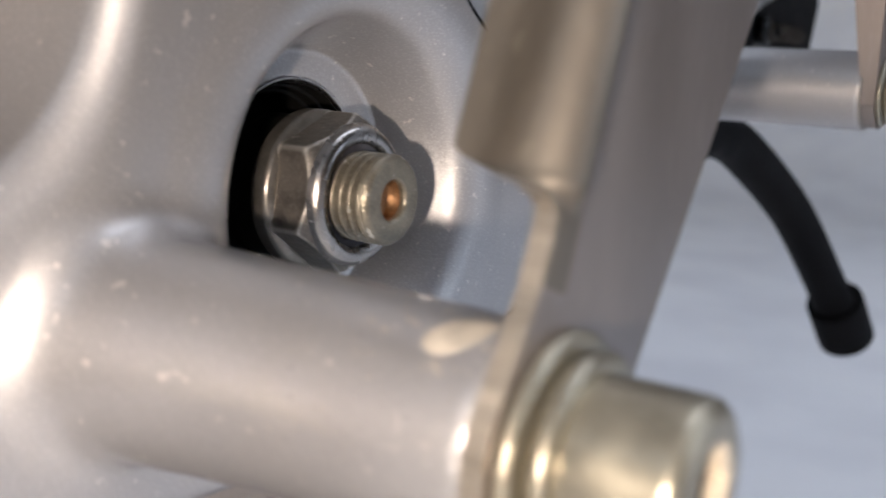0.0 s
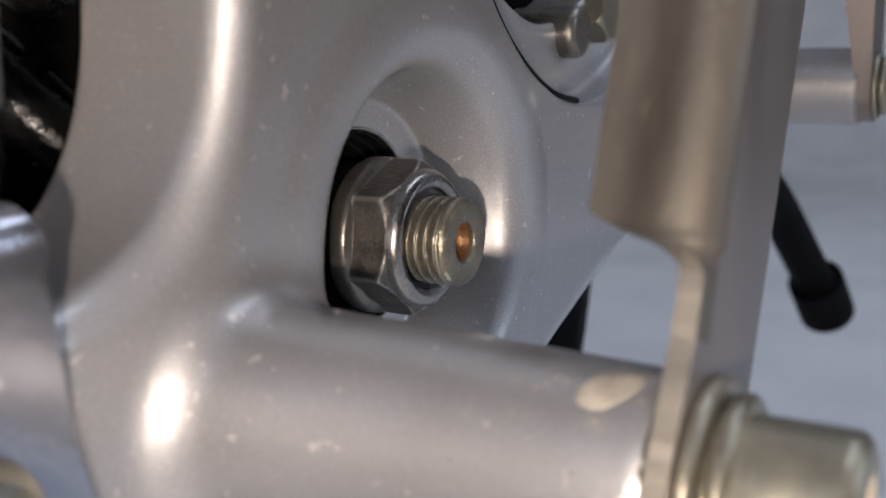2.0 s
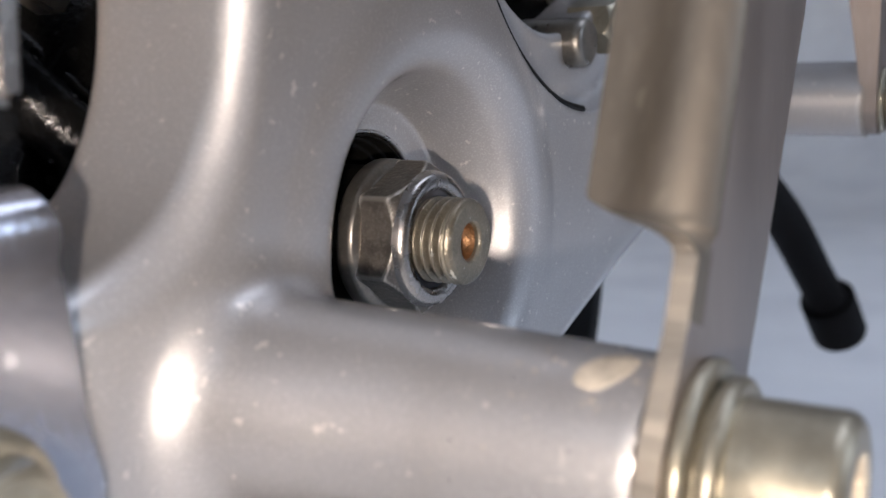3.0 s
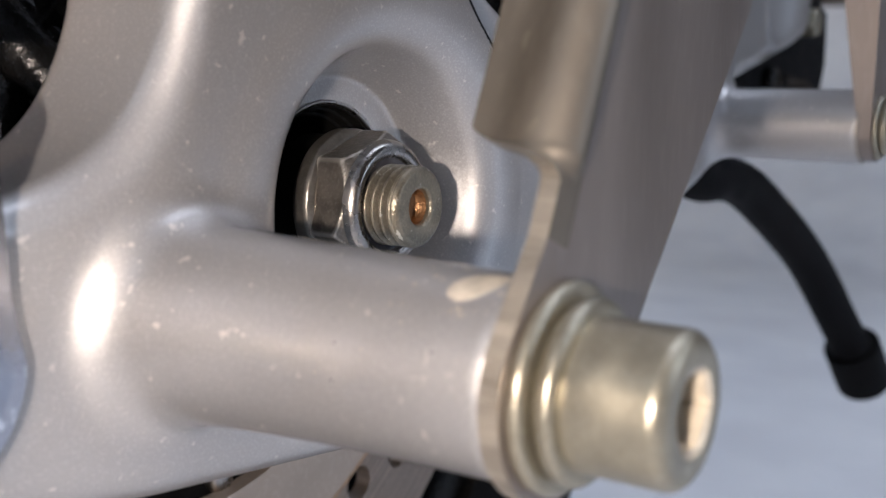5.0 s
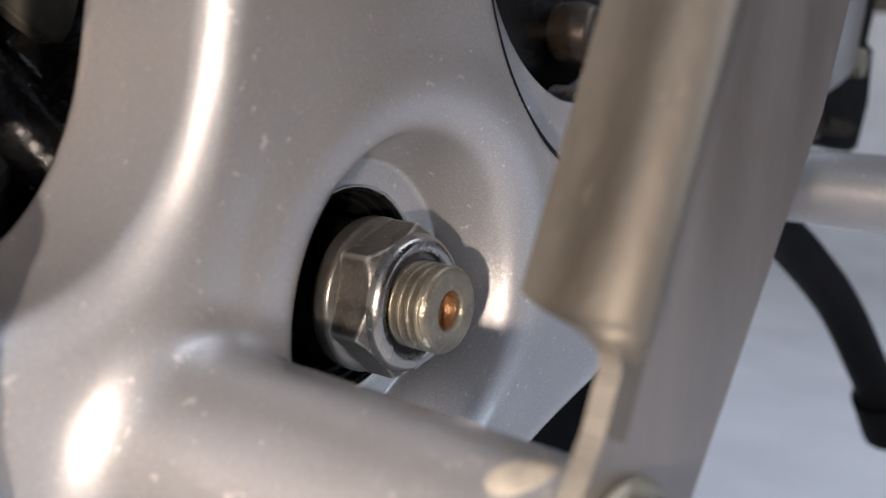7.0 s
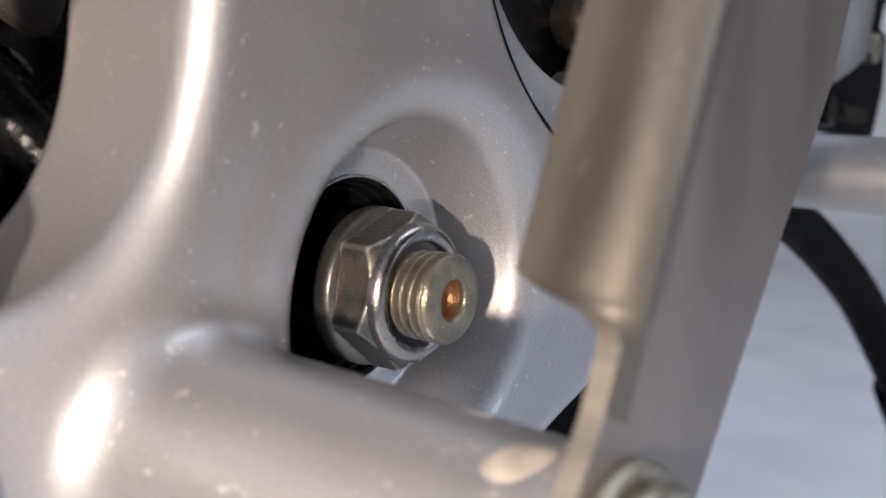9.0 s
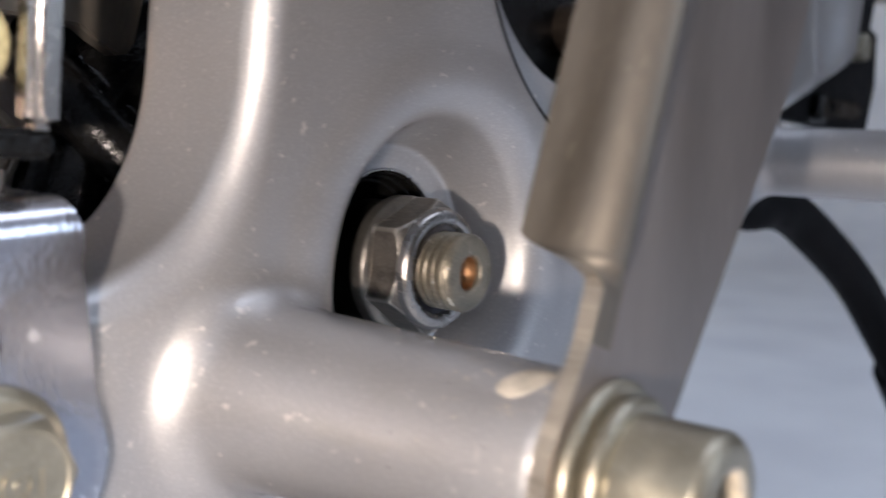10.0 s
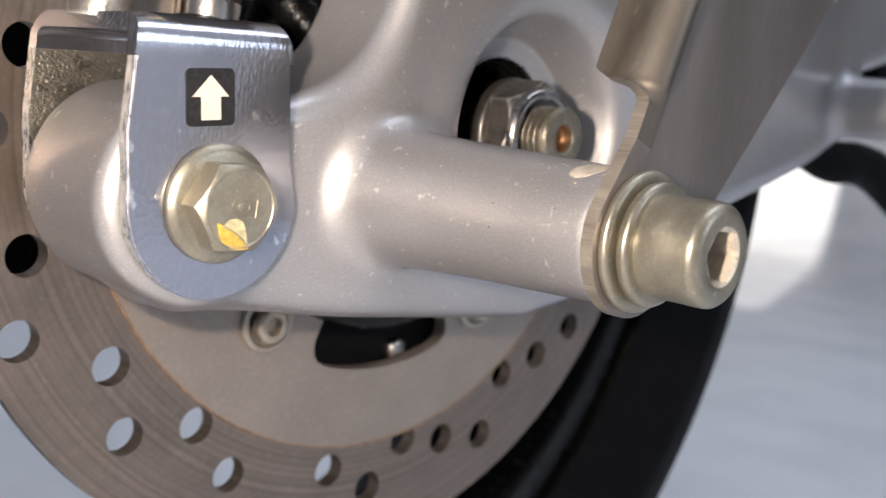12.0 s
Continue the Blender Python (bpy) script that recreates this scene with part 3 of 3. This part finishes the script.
# ---- flat stay with its folded lip ----
stay = thing("stay_plate", "brushed steel flat stay with a folded lip", "bracket")
lean = lambda x: -52.0 + 0.13 * max(x + 30.0, 0.0)
lift = lambda x, z: lean(x)
T = 2.5
ALONG = Vector((0.30, 0.954)).normalized()
ACROSS = Vector((ALONG.y, -ALONG.x))
NOTCH = Vector((-45.9, 7.0))
eye = circle(BOSS[0], BOSS[1], 13.4, 40, 158, 318)
top_l, top_r = NOTCH + ALONG * 120 + ACROSS * 6.9, Vector((78, 118))
FOLD = 4.8  # distance of the fold from the cut edge
outline = eye + [(-17.0, -9.0), (33.0, 38.0), (top_r.x, top_r.y), tuple(NOTCH + ALONG * 120 + ACROSS * FOLD)]
outline += [tuple(NOTCH + ACROSS * FOLD - ALONG * 7), tuple(NOTCH - ALONG * 7)]
part("plate", slab([outline, circle(BOSS[0], BOSS[1], 6.0, 32)], 0, T, 0.0, lift), PLATE, stay, "", 30, edge_mat=CUT)


def ease(a, b, v):
    t = min(1.0, max(0.0, (v - a) / (b - a)))
    return t * t * (3 - 2 * t)


# the sheet rolls over from flat to the full fold, and the lip begins past the notch
bm = bmesh.new()
rows = []
ROLL, LIP = 8.8, 7.0
steps = [-7.0 + 0.4 * k for k in range(40)] + [9.0 + 8.0 * k for k in range(15)]
for v in steps:
    beta = max(0.02, radians(90) * ease(-1.0, 3.6, v))
    rho = ROLL / beta
    reach = FOLD + (ROLL + LIP - FOLD) * ease(0.0, 5.2, v)
    outside, inside = [], []
    for k in range(19):
        u = reach * k / 18
        th = beta * min(u, ROLL) / ROLL
        past = max(0.0, u - ROLL)
        sx = FOLD - rho * math.sin(th) - past * math.cos(th)
        sy = rho * (1 - math.cos(th)) + past * math.sin(th)
        bead = 2.2 * ease(0.2, 3.0, v) * ease(0.0, 3.0, u) * (1 - ease(3.0, 13.0, u))  # the fold stands proud of the plate
        for line, deep in ((outside, -bead), (inside, T)):
            p = NOTCH + ALONG * v + ACROSS * (sx + deep * math.sin(th))
            line.append(bm.verts.new((p.x, sy + deep * math.cos(th) + lean(p.x), p.y)))
    rows.append(outside + inside[::-1])
m_ = len(rows[0])
for a, b in zip(rows, rows[1:]):
    for i in range(m_):
        f = bm.faces.new((a[i], a[(i + 1) % m_], b[(i + 1) % m_], b[i]))
        f.material_index = int(i == 18)
for row in (rows[0], rows[-1]):
    for i in range(18):
        bm.faces.new((row[i], row[i + 1], row[m_ - 2 - i], row[m_ - 1 - i]))
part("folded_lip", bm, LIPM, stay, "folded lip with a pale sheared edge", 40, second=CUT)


def socket_bolt(c, y, r, scale=1.0, name="socket_bolt", label="yellow zinc plated socket head bolt with a washer"):
    """A cap screw on the axis c whose washer rests on the plane y; the head points outwards."""
    b = thing(name, label, "bolt", "stay bolts")
    s = scale
    part("washer", lathe(rounded([(4 * s, y), (12.2 * s, y), (12.3 * s, y - 1.2 * s), (11.7 * s, y - 1.8 * s), (9.2 * s, y - 1.8 * s), (9.0 * s, y - 2.6 * s)], 0.5), *c), ZINC, b, "", 40)
    part("spring_washer", lathe(rounded([(8.6 * s, y - 2.3 * s), (10.6 * s, y - 2.5 * s), (10.8 * s, y - 3.9 * s), (10.1 * s, y - 4.6 * s), (8.7 * s, y - 4.6 * s), (8.5 * s, y - 5.2 * s)], 0.5), *c), ZINC, b, "", 40)
    part("head", lathe(rounded([(r, y - 4 * s), (r, y - 14.8 * s), (r - 1.2 * s, y - 16 * s), (r * 0.56, y - 16 * s), (r * 0.52, y - 15.4 * s)], 0.9), *c), ZINC, b, "", 50)
    bm = bmesh.new()
    rings = []
    for yy, k in ((y - 15.6 * s, 1.0), (y - 10.4 * s, 0.97)):
        ring = []
        for i in range(48):
            a = 2 * math.pi * i / 48
            h = (a % (math.pi / 3)) - math.pi / 6
            ring.append(bm.verts.new((c[0] + k * r * 0.46 / math.cos(h) * math.cos(a), yy, c[1] + k * r * 0.46 / math.cos(h) * math.sin(a))))
        rings.append(ring)
    for i in range(48):
        bm.faces.new((rings[0][i], rings[0][(i + 1) % 48], rings[1][(i + 1) % 48], rings[1][i]))
    rim = [bm.verts.new((c[0] + r * 0.57 * math.cos(2 * math.pi * i / 48), y - 16 * s, c[1] + r * 0.57 * math.sin(2 * math.pi * i / 48))) for i in range(48)]
    for i in range(48):
        bm.faces.new((rim[i], rim[(i + 1) % 48], rings[0][(i + 1) % 48], rings[0][i]))
    part("hex_socket", bm, SOCKETM, b, "", 30)
    part("socket_floor", lathe([(r * 0.6, y - 10.45 * s), (r * 0.5, y - 10.4 * s), (0, y - 9.6 * s)], *c, 32), HOLLOW, b, "black bottom in place of the shade deep in the socket")
    return b


socket_bolt(BOSS, -52.0, 8.8)

# ---- U bracket on the lug, with its hex bolt ----
bracket = thing("lug_bracket", "bright zinc plated U bracket with an arrow sticker", "bracket")
arc = circle(LUG[0], LUG[1], 17.5, 24, 180, 360)
leg = arc + [(-73.9, -12), (-75.0, -4), (-76.5, 5.6), (-107.6, 2.6), (-107.8, -10)]
EDGE = material("sheared_zinc_edge", (0.72, 0.71, 0.68), 0.75, 0.30, 0.35, 900, 2500, 0.15, 1.0, 0.1, stretch=(1, 1, 0.4))
SPECK = material("shaded_speckled_zinc", (0.20, 0.185, 0.155), 0.85, 0.30, 0.3, 200, 1700, 0.14, 0.8, 0.08, dirt=(0.8, 0.75, 0.6), dirt_amount=0.6, dirt_scale=900)
part("front_leg", slab([leg, circle(LUG[0], LUG[1], 5, 24)], 5.4, 8.4, 0.45, keep=lambda x, z: z > 2.3 + (x + 107.6) * 3.0 / 31.1), CHROME, bracket, "", 30, edge_mat=EDGE)
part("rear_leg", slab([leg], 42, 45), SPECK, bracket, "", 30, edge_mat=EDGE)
# the bent top, swept along x
bend = [(5.4, -7.4)] + [(10.4 - 5.0 * math.cos(a), -5.0 + 5.0 * math.sin(a)) for a in (math.pi / 2 * i / 7 for i in range(8))]
bend += [(40.0 + 5.0 * math.sin(a), -5.0 + 5.0 * math.cos(a)) for a in (math.pi / 2 * i / 7 for i in range(8))] + [(45.0, -7.4)]
under = [(8.4, -7.4)] + [(10.4 - 2.0 * math.cos(a), -5.0 + 2.0 * math.sin(a)) for a in (math.pi / 2 * i / 7 for i in range(8))]
under += [(40.0 + 2.0 * math.sin(a), -5.0 + 2.0 * math.cos(a)) for a in (math.pi / 2 * i / 7 for i in range(8))] + [(42.0, -7.4)]
bm = bmesh.new()
rows = []
for k in range(13):
    t = k / 12
    x = -107.6 + 31.1 * t
    end = 0.0 if 0 < k < 12 else 0.25
    rows.append([bm.verts.new((x + (0.9 if k == 0 else -1.6 if k == 12 else 0) * max(0.0, (z + 4) / 4), y, z - end * (z > -7) + 11.5 + 3.0 * (t - 0.5))) for y, z in bend + under[::-1]])
n_ = len(rows[0])
for a, b in zip(rows, rows[1:]):
    for i in range(n_):
        bm.faces.new((a[i], a[(i + 1) % n_], b[(i + 1) % n_], b[i]))
for row in (rows[0], rows[-1]):
    for i in range(len(bend) - 1):
        bm.faces.new((row[i], row[i + 1], row[n_ - 2 - i], row[n_ - 1 - i]))
part("bent_top", bm, CHROME, bracket, "", 40)


def rounded_rect(cx, cz, w, h, r, turn=0.0, n=5):
    pts = []
    for sx, sz, a0 in ((1, 1, 0), (-1, 1, 90), (-1, -1, 180), (1, -1, 270)):
        for i in range(n):
            a = radians(a0 + 90 * i / (n - 1))
            pts.append((sx * (w / 2 - r) + r * math.cos(a), sz * (h / 2 - r) + r * math.sin(a)))
    c, s = math.cos(radians(turn)), math.sin(radians(turn))
    return [(cx + c * x - s * z, cz + s * x + c * z) for x, z in pts]


ST = (-92.8, -2.3)
sticker = part("arrow_sticker", slab([rounded_rect(*ST, 9.7, 9.9, 1.1, 8)], 5.22, 5.4), STICKER, bracket, "black square sticker with a cream arrow pointing up")
ca, sa = math.cos(radians(8)), math.sin(radians(8))
arrow = [(-2.0, -3.9), (1.9, -3.9), (1.9, 0.1), (3.6, 0.1), (0, 3.8), (-3.8, 0.1), (-2.0, 0.1)]
ob = part("arrow", slab([[(ST[0] + ca * x - sa * z, ST[1] + sa * x + ca * z) for x, z in arrow]], 5.1, 5.22), CREAM, sticker, "cream arrow")

hexbolt = thing("hex_flange_bolt", "yellow zinc hex flange bolt with a yellow paint mark", "bolt")
part("flange", lathe(rounded([(4, 5.4), (10.7, 5.4), (10.8, 4.4), (9.4, 3.4), (6, 3.0)], 0.6), *LUG), ZINC, hexbolt, "", 50)
part("hex_head", hexhead(*LUG, 8.6, -1.8, 4.0, 2, 1.5), ZINC, hexbolt, "", 20)
part("face_rim", lathe(rounded([(7.15, -1.7), (7.0, -2.05), (6.75, -2.05), (6.5, -1.75)], 0.1), *LUG, 64), ZINC, hexbolt, "", 40)
part("grade_mark", lathe([(2.1, -1.7), (2.05, -2.05), (1.5, -2.05), (1.45, -1.7)], LUG[0] + 0.2, LUG[1] + 0.3, 32), ZINC, hexbolt)
part("grade_dot", lathe(rounded([(0.75, -1.7), (0.7, -2.05), (0, -2.1)], 0.15), LUG[0] + 0.2, LUG[1] + 0.3, 20), ZINC, hexbolt)
part("grade_bar", box_mesh(LUG[0] + 3.1, LUG[0] + 3.7, -2.05, -1.6, LUG[1] - 1.5, LUG[1] + 1.8, 0.12), ZINC, hexbolt)
dab = [(-4.9, -2.2), (-4.3, -2.3), (-3.2, -3.0), (-1.8, -3.5), (-0.4, -4.3), (1.0, -5.6), (2.2, -6.4), (0.6, -6.7), (-1.2, -6.7), (-2.9, -6.0), (-4.1, -4.6)]
part("paint_mark", slab([[(LUG[0] + x + 0.4, LUG[1] + z - 0.5) for x, z in dab]], -2.02, -1.75, 0.06), YELLOW, hexbolt, "yellow inspection paint")
smear = [(-3.4, -2.6), (-2.6, -1.5), (-1.2, -1.2), (0.2, -1.7), (1.0, -2.9), (1.3, -4.2), (2.0, -5.9), (0.4, -4.5), (-1.6, -3.2)]
part("paint_smear", slab([[(LUG[0] + x + 0.4, LUG[1] + z - 0.5) for x, z in smear]], -1.95, -1.74, 0.04), PALE, hexbolt, "dried pale edge of the paint")

# ---- brake disc ----
DISC_Y = 57.7
disc = thing("brake_disc", "drilled steel brake disc with brownish swept band", "brake disc")
holes = [(201.7, 106), (210.2, 114), (219.8, 100), (228.5, 108), (236.7, 96), (246.2, 103), (265, 98), (273.8, 105), (281.5, 94), (290.6, 100), (299.3, 108), (308.4, 96), (317.4, 103)]
holes += [(326.5 + 9.2 * i, (110, 96, 103)[i % 3]) for i in range(25)]
loops = [circle(0, 0, 122.5, 160), circle(0, 0, 91.3, 128)]
loops += [circle(r * math.cos(radians(a)), r * math.sin(radians(a)), 4.6, 24) for a, r in holes]
part("swept_band", slab(loops, DISC_Y, DISC_Y + 4.5), ROTOR, disc, "drilled swept band", 30)
cutouts = []
for i in range(5):
    a0 = 252 + 72 * i
    corners = circle(0, 0, 38, 3, a0 + 2, a0 + 42) + circle(0, 0, 70, 4, a0 + 46, a0)
    cutouts.append(rounded([corners[-1]] + corners + [corners[0]], 9, 6)[1:-1])
part("carrier", slab([circle(0, 0, 91.2, 128), circle(0, 0, 30, 48)] + cutouts, DISC_Y - 0.5, DISC_Y + 4.0, 0.0), CARRIER, disc, "matt carrier with five windows", 30)
part("rust_line", lathe([(90.9, DISC_Y - 0.2), (91.0, DISC_Y - 0.75), (91.5, DISC_Y - 0.75), (91.7, DISC_Y + 0.1)], 0, 0, 160), RUST, disc, "rusty line at the edge of the carrier", 50)
for i in range(5):
    a = radians(236.7 + 72 * i)
    c = (66 * math.cos(a), 66 * math.sin(a))
    b = part("disc_bolt", lathe(rounded([(4.4, DISC_Y - 1.6), (4.6, DISC_Y - 4.2), (3.9, DISC_Y - 4.8), (2.4, DISC_Y - 4.8), (2.2, DISC_Y - 2.2), (0, DISC_Y - 2.2)], 0.6), *c, 40), BOLTSTEEL, disc, "round socket head bolt", 50)
    part("washer_ring", lathe(rounded([(4.3, DISC_Y - 0.8), (5.6, DISC_Y - 1.2), (6.2, DISC_Y - 2.4), (7.6, DISC_Y - 2.2), (7.9, DISC_Y - 0.4)], 0.4), *c, 40), BOLTSTEEL, b, "", 50)

# ---- wheel ----
WHEEL_Y = 138.0
wheel = thing("rear_wheel", "black cast wheel with a black road tyre", "wheel")
prof = []
for i in range(41):
    a = math.pi * (i / 40) - 0.0
    prof.append((215 + 70 * math.sin(a) ** 0.95, WHEEL_Y - 69 * math.cos(a) ** 1)) if i not in (0, 40) else prof.append((192, WHEEL_Y - 52 * math.cos(a)))
part("tyre", lathe(prof, n=180), BLACK, wheel, "black rubber tyre", 60)
part("rim", lathe(rounded([(200, WHEEL_Y - 56), (204, WHEEL_Y - 50), (184, WHEEL_Y - 44), (172, WHEEL_Y - 20), (168, WHEEL_Y), (172, WHEEL_Y + 20), (184, WHEEL_Y + 44), (204, WHEEL_Y + 50), (200, WHEEL_Y + 56), (190, WHEEL_Y + 40), (190, WHEEL_Y - 40)], 3), n=128, closed=True), GLOSSBLACK, wheel, "black rim", 50)
part("hub", lathe(rounded([(9, 46), (24, 46), (28, 62.5), (84, 63.5), (84, 70), (40, 84), (34, 190), (60, 205), (9, 210)], 3)), BLACK, wheel, "black hub", 50)
part("hub_bolt", lathe(rounded([(3.4, 64), (3.4, 61.5), (2.6, 60.5), (0, 60)], 0.8), 15, -65.5, 32), STEEL, wheel, "bright bolt head", 50)
for a in (330, 90, 210):
    c, s = math.cos(radians(a)), math.sin(radians(a))
    bm = box_mesh(30, 176, WHEEL_Y - 14, WHEEL_Y + 14, -16, 16, 6)
    bm.transform(Matrix(((c, 0, -s, 0), (0, 1, 0, 0), (s, 0, c, 0), (0, 0, 0, 1))))
    part("spoke", bm, GLOSSBLACK, wheel)

# ---- second boss: stay and bolt ----
stay_2 = thing("front_stay", "slim steel stay on the front boss", "bracket")
bm = slab([circle(BOSS_2[0], BOSS_2[1], 10, 24, 200, 340) + [(BOSS_2[0] + 4, BOSS_2[1] + 60), (BOSS_2[0] - 16, BOSS_2[1] + 60)]], -36, -32.5, 0.3)
for v in bm.verts:
    if v.co.z > BOSS_2[1] + 30 and v.co.y > -34:
        v.co.y += 10.0  # the strap widens inwards towards its top
part("plate", bm, PLATE, stay_2)
part("eye_washer", lathe(rounded([(4, -32.5), (10.6, -32.5), (10.8, -31.6), (10.2, -31.0), (4, -31.0)], 0.3), *BOSS_2, 40), NUTSTEEL, stay_2, "dark washer behind the stay", 40)
socket_bolt(BOSS_2, -36.0, 6.2, 0.75, "socket_bolt", "small zinc plated bolt in the front boss")

# ---- black hose ----
hose = thing("drain_hose", "black rubber hose hanging behind the swing arm", "hose")
part("hose_body", tube([(205, 50, 30), (225, 48, 16), (244, 45, 9.8), (267, 42, 10.4), (294, 39, 4.2), (351, 32, -22), (394, 25, -54), (411, 20, -72), (420, 18, -84)], lambda t: 9 + 1.0 * t), BLACK, hose)
part("hose_end", tube([(411, 20, -70), (420, 18, -80), (429, 16, -90)], 14), BLACK, hose, "thicker rubber end")

clip = thing("cable_clip", "black moulded cable clip under the rim of the swing arm", "clip")
part("clip_body", slab([[(268, 47), (388, 47), (397, 72), (392, 98), (352, 104), (312, 88), (270, 70)]], 42, 56, 2.0), BLACK, clip, "", 40)
part("clip_rib", slab([[(318, 51), (366, 53), (364, 60), (326, 59)]], 38, 43, 1.6), GLOSSBLACK, clip, "", 40)
part("clip_pin", lathe(rounded([(6.5, 43), (6.5, 38), (5, 36.5), (0, 36.5)], 1.0), 306, 54, 28), GLOSSBLACK, clip, "", 50)
part("clip_arm", slab([[(332, 94), (386, 94), (398, 140), (328, 140)]], 44, 54, 2.0), BLACK, clip, "", 40)
part("clip_screw", hexhead(339, 84, 6.6, 31.0, 44, 20, 0.9), ZINC, clip, "small brassy hex screw", 25)

# ---- caliper and hub parts seen through the windows of the casting ----
hub_cover = thing("hub_cover", "black glossy hub cover with turned ridges", "cover")
part("inner_ridge", lathe(rounded([(15, 44.5), (30, 44.5), (33, 47), (37, 46), (40, 46), (42, 48.2)], 1.2)), GLOSSBLACK, hub_cover, "", 60)
part("outer_ridge", lathe(rounded([(42, 48.2), (43, 49.5), (47, 48.8), (50, 49), (53, 53), (57, 54), (58, 57)], 1.2)), GLOSSBLACK, hub_cover, "", 60)

part("hub_rib", tube([(-58, 56, 36), (-50, 49, 25), (-41, 41, 13)], 5.0, 24), GLOSSBLACK, hub_cover, "rough black painted rib", 60)
part("hub_rib", tube([(-46, 57, 33), (-40, 51, 25), (-34, 45, 16)], 2.6, 20), GLOSSBLACK, hub_cover, "", 60)

caliper = thing("brake_caliper", "black caliper body straddling the brake disc", "caliper")
bm = slab([[(18, 36), (60, 24), (112, 36), (118, 84), (92, 112), (40, 104), (16, 70)]], 40, 54, 2.5)
part("outer_body", bm, GLOSSBLACK, caliper, "", 40)
bm = slab([[(20, 40), (60, 30), (112, 40), (118, 84), (92, 112), (40, 104), (18, 70)]], 66, 90, 2.5)
part("inner_body", bm, GLOSSBLACK, caliper, "", 40)
part("bridge", slab([[(70, 108), (118, 84), (128, 96), (84, 124)]], 44, 88, 2.0), GLOSSBLACK, caliper, "", 40)
part("slide_bolt", lathe(rounded([(7, 40), (7.5, 34), (6.2, 30), (3.2, 29.4), (3, 31), (0, 31)], 1.0), 92, 58, 48), DARKBOLT, caliper, "bright rounded bolt head", 50)
part("slide_pin", lathe(rounded([(5, 40), (5, 35), (3.6, 32.5), (0, 32)], 1.0), 112, 56, 32), ZINC, caliper, "small brassy pin", 50)

ledge_bolt = thing("ledge_pin", "bright steel pin with brass nut in the window of the arm", "pin")
part("pin_shank", lathe(rounded([(5.6, 24), (5.6, 10), (4.8, 8.6), (0, 8.4)], 1.0), 66, 37, 40), FLANGEM, ledge_bolt, "bright steel shank", 50)
part("brass_nut", hexhead(84, 42, 6.5, 9.0, 20, 20, 0.8), ZINC, ledge_bolt, "brass nut", 25)

carrier_plate = thing("caliper_carrier", "pale steel carrier plate with a socket bolt", "bracket")
part("plate", slab([[(-40, 76), (-41, 46), (-42.6, 37.0), (-44.0, 34.8), (-46.2, 34.4), (-50.5, 36.4), (-53.6, 38.3), (-58, 38.6), (-78, 38), (-78, 76)], circle(-52, 56.0, 4, 24)], 43.5, 47.5, 0.5), LIPM, carrier_plate, "", 40)
CB = (-52.0, 56.0)
part("washer_rim", lathe(rounded([(7.6, 43.5), (7.5, 42.3), (7.0, 42.0), (6.5, 42.4), (6.4, 43.4)], 0.3), *CB, 48), STEEL, carrier_plate, "bright rim", 50)
part("washer_face", lathe(rounded([(6.5, 42.9), (5.8, 42.7), (4.4, 42.9), (4.2, 44)], 0.3), *CB, 48), HOLLOW, carrier_plate, "dark seat", 50)
part("bolt_head", lathe(rounded([(4.3, 43), (4.1, 40.6), (3.6, 40.0), (2.3, 40.1), (2.1, 42), (0, 42.2)], 0.4), *CB, 40), BOLTSTEEL, carrier_plate, "round socket bolt", 50)
bm = bmesh.new()
rings = []
for r, y in ((0.4, 47.7), (3.4, 47.8), (4.6, 48.4), (4.9, 49.4), (4.9, 55)):
    rings.append([bm.verts.new((-48 + (r + 0.22 * (i % 2) * (r > 4)) * math.cos(2 * math.pi * i / 96), y, 44 + (r + 0.22 * (i % 2) * (r > 4)) * math.sin(2 * math.pi * i / 96))) for i in range(96)])
for a, b in zip(rings, rings[1:]):
    for i in range(96):
        bm.faces.new((a[i], a[(i + 1) % 96], b[(i + 1) % 96], b[i]))
part("knurled_nut", bm, NUTSTEEL, carrier_plate, "dark knurled nut", 20)
part("paint_dab", slab([[(-61.6, 40.8), (-59.6, 42.0), (-58.4, 43.6), (-60.2, 44.0), (-62.2, 42.6)]], 43.3, 43.6), YELLOW, carrier_plate, "yellow paint dab")

fitting = thing("hose_fitting", "steel hose clip with a copper washer on the bracket", "fitting")
part("clip_bar", box_mesh(-84.5, -80.0, 5, 10, 20.6, 62, 1.4), STEEL, fitting, "", 40)
part("clip_base", box_mesh(-97, -80.4, 6, 26, 17.0, 20.8, 0.8), GLOSSBLACK, fitting, "", 40)
part("copper_washer", lathe(rounded([(3, 0), (9.0, 0), (9.0, 2.0), (3, 2.0)], 0.5), 0, 0, 48), COPPER, fitting, "copper sealing washer")
for o in fitting.children:
    if o.name.startswith("copper_washer"):
        o.data.transform(Matrix.Translation((-0.086, 0.020, 0.0172 + AXLE)) @ Matrix.Rotation(radians(90), 4, "X") @ Matrix.Translation((0, 0, -AXLE)))
part("hose_ring", lathe(rounded([(3.2, 10), (6.2, 10), (6.6, 13), (6.2, 16), (3.2, 16), (3.2, 10)], 0.8), -90.5, 30.5, 48), PALE, fitting, "pale ring", 50)
part("spacer", tube([(-86, 20, 12.2), (-86, 20, 14), (-86, 20, 15.4)], 6.0), STEEL, fitting, "plain steel spacer", 50)
part("bolt_stub", tube([(-104, 26, 9), (-104, 26, 14), (-103, 26, 22)], 5.5), NUTSTEEL, fitting, "dark bolt end", 50)
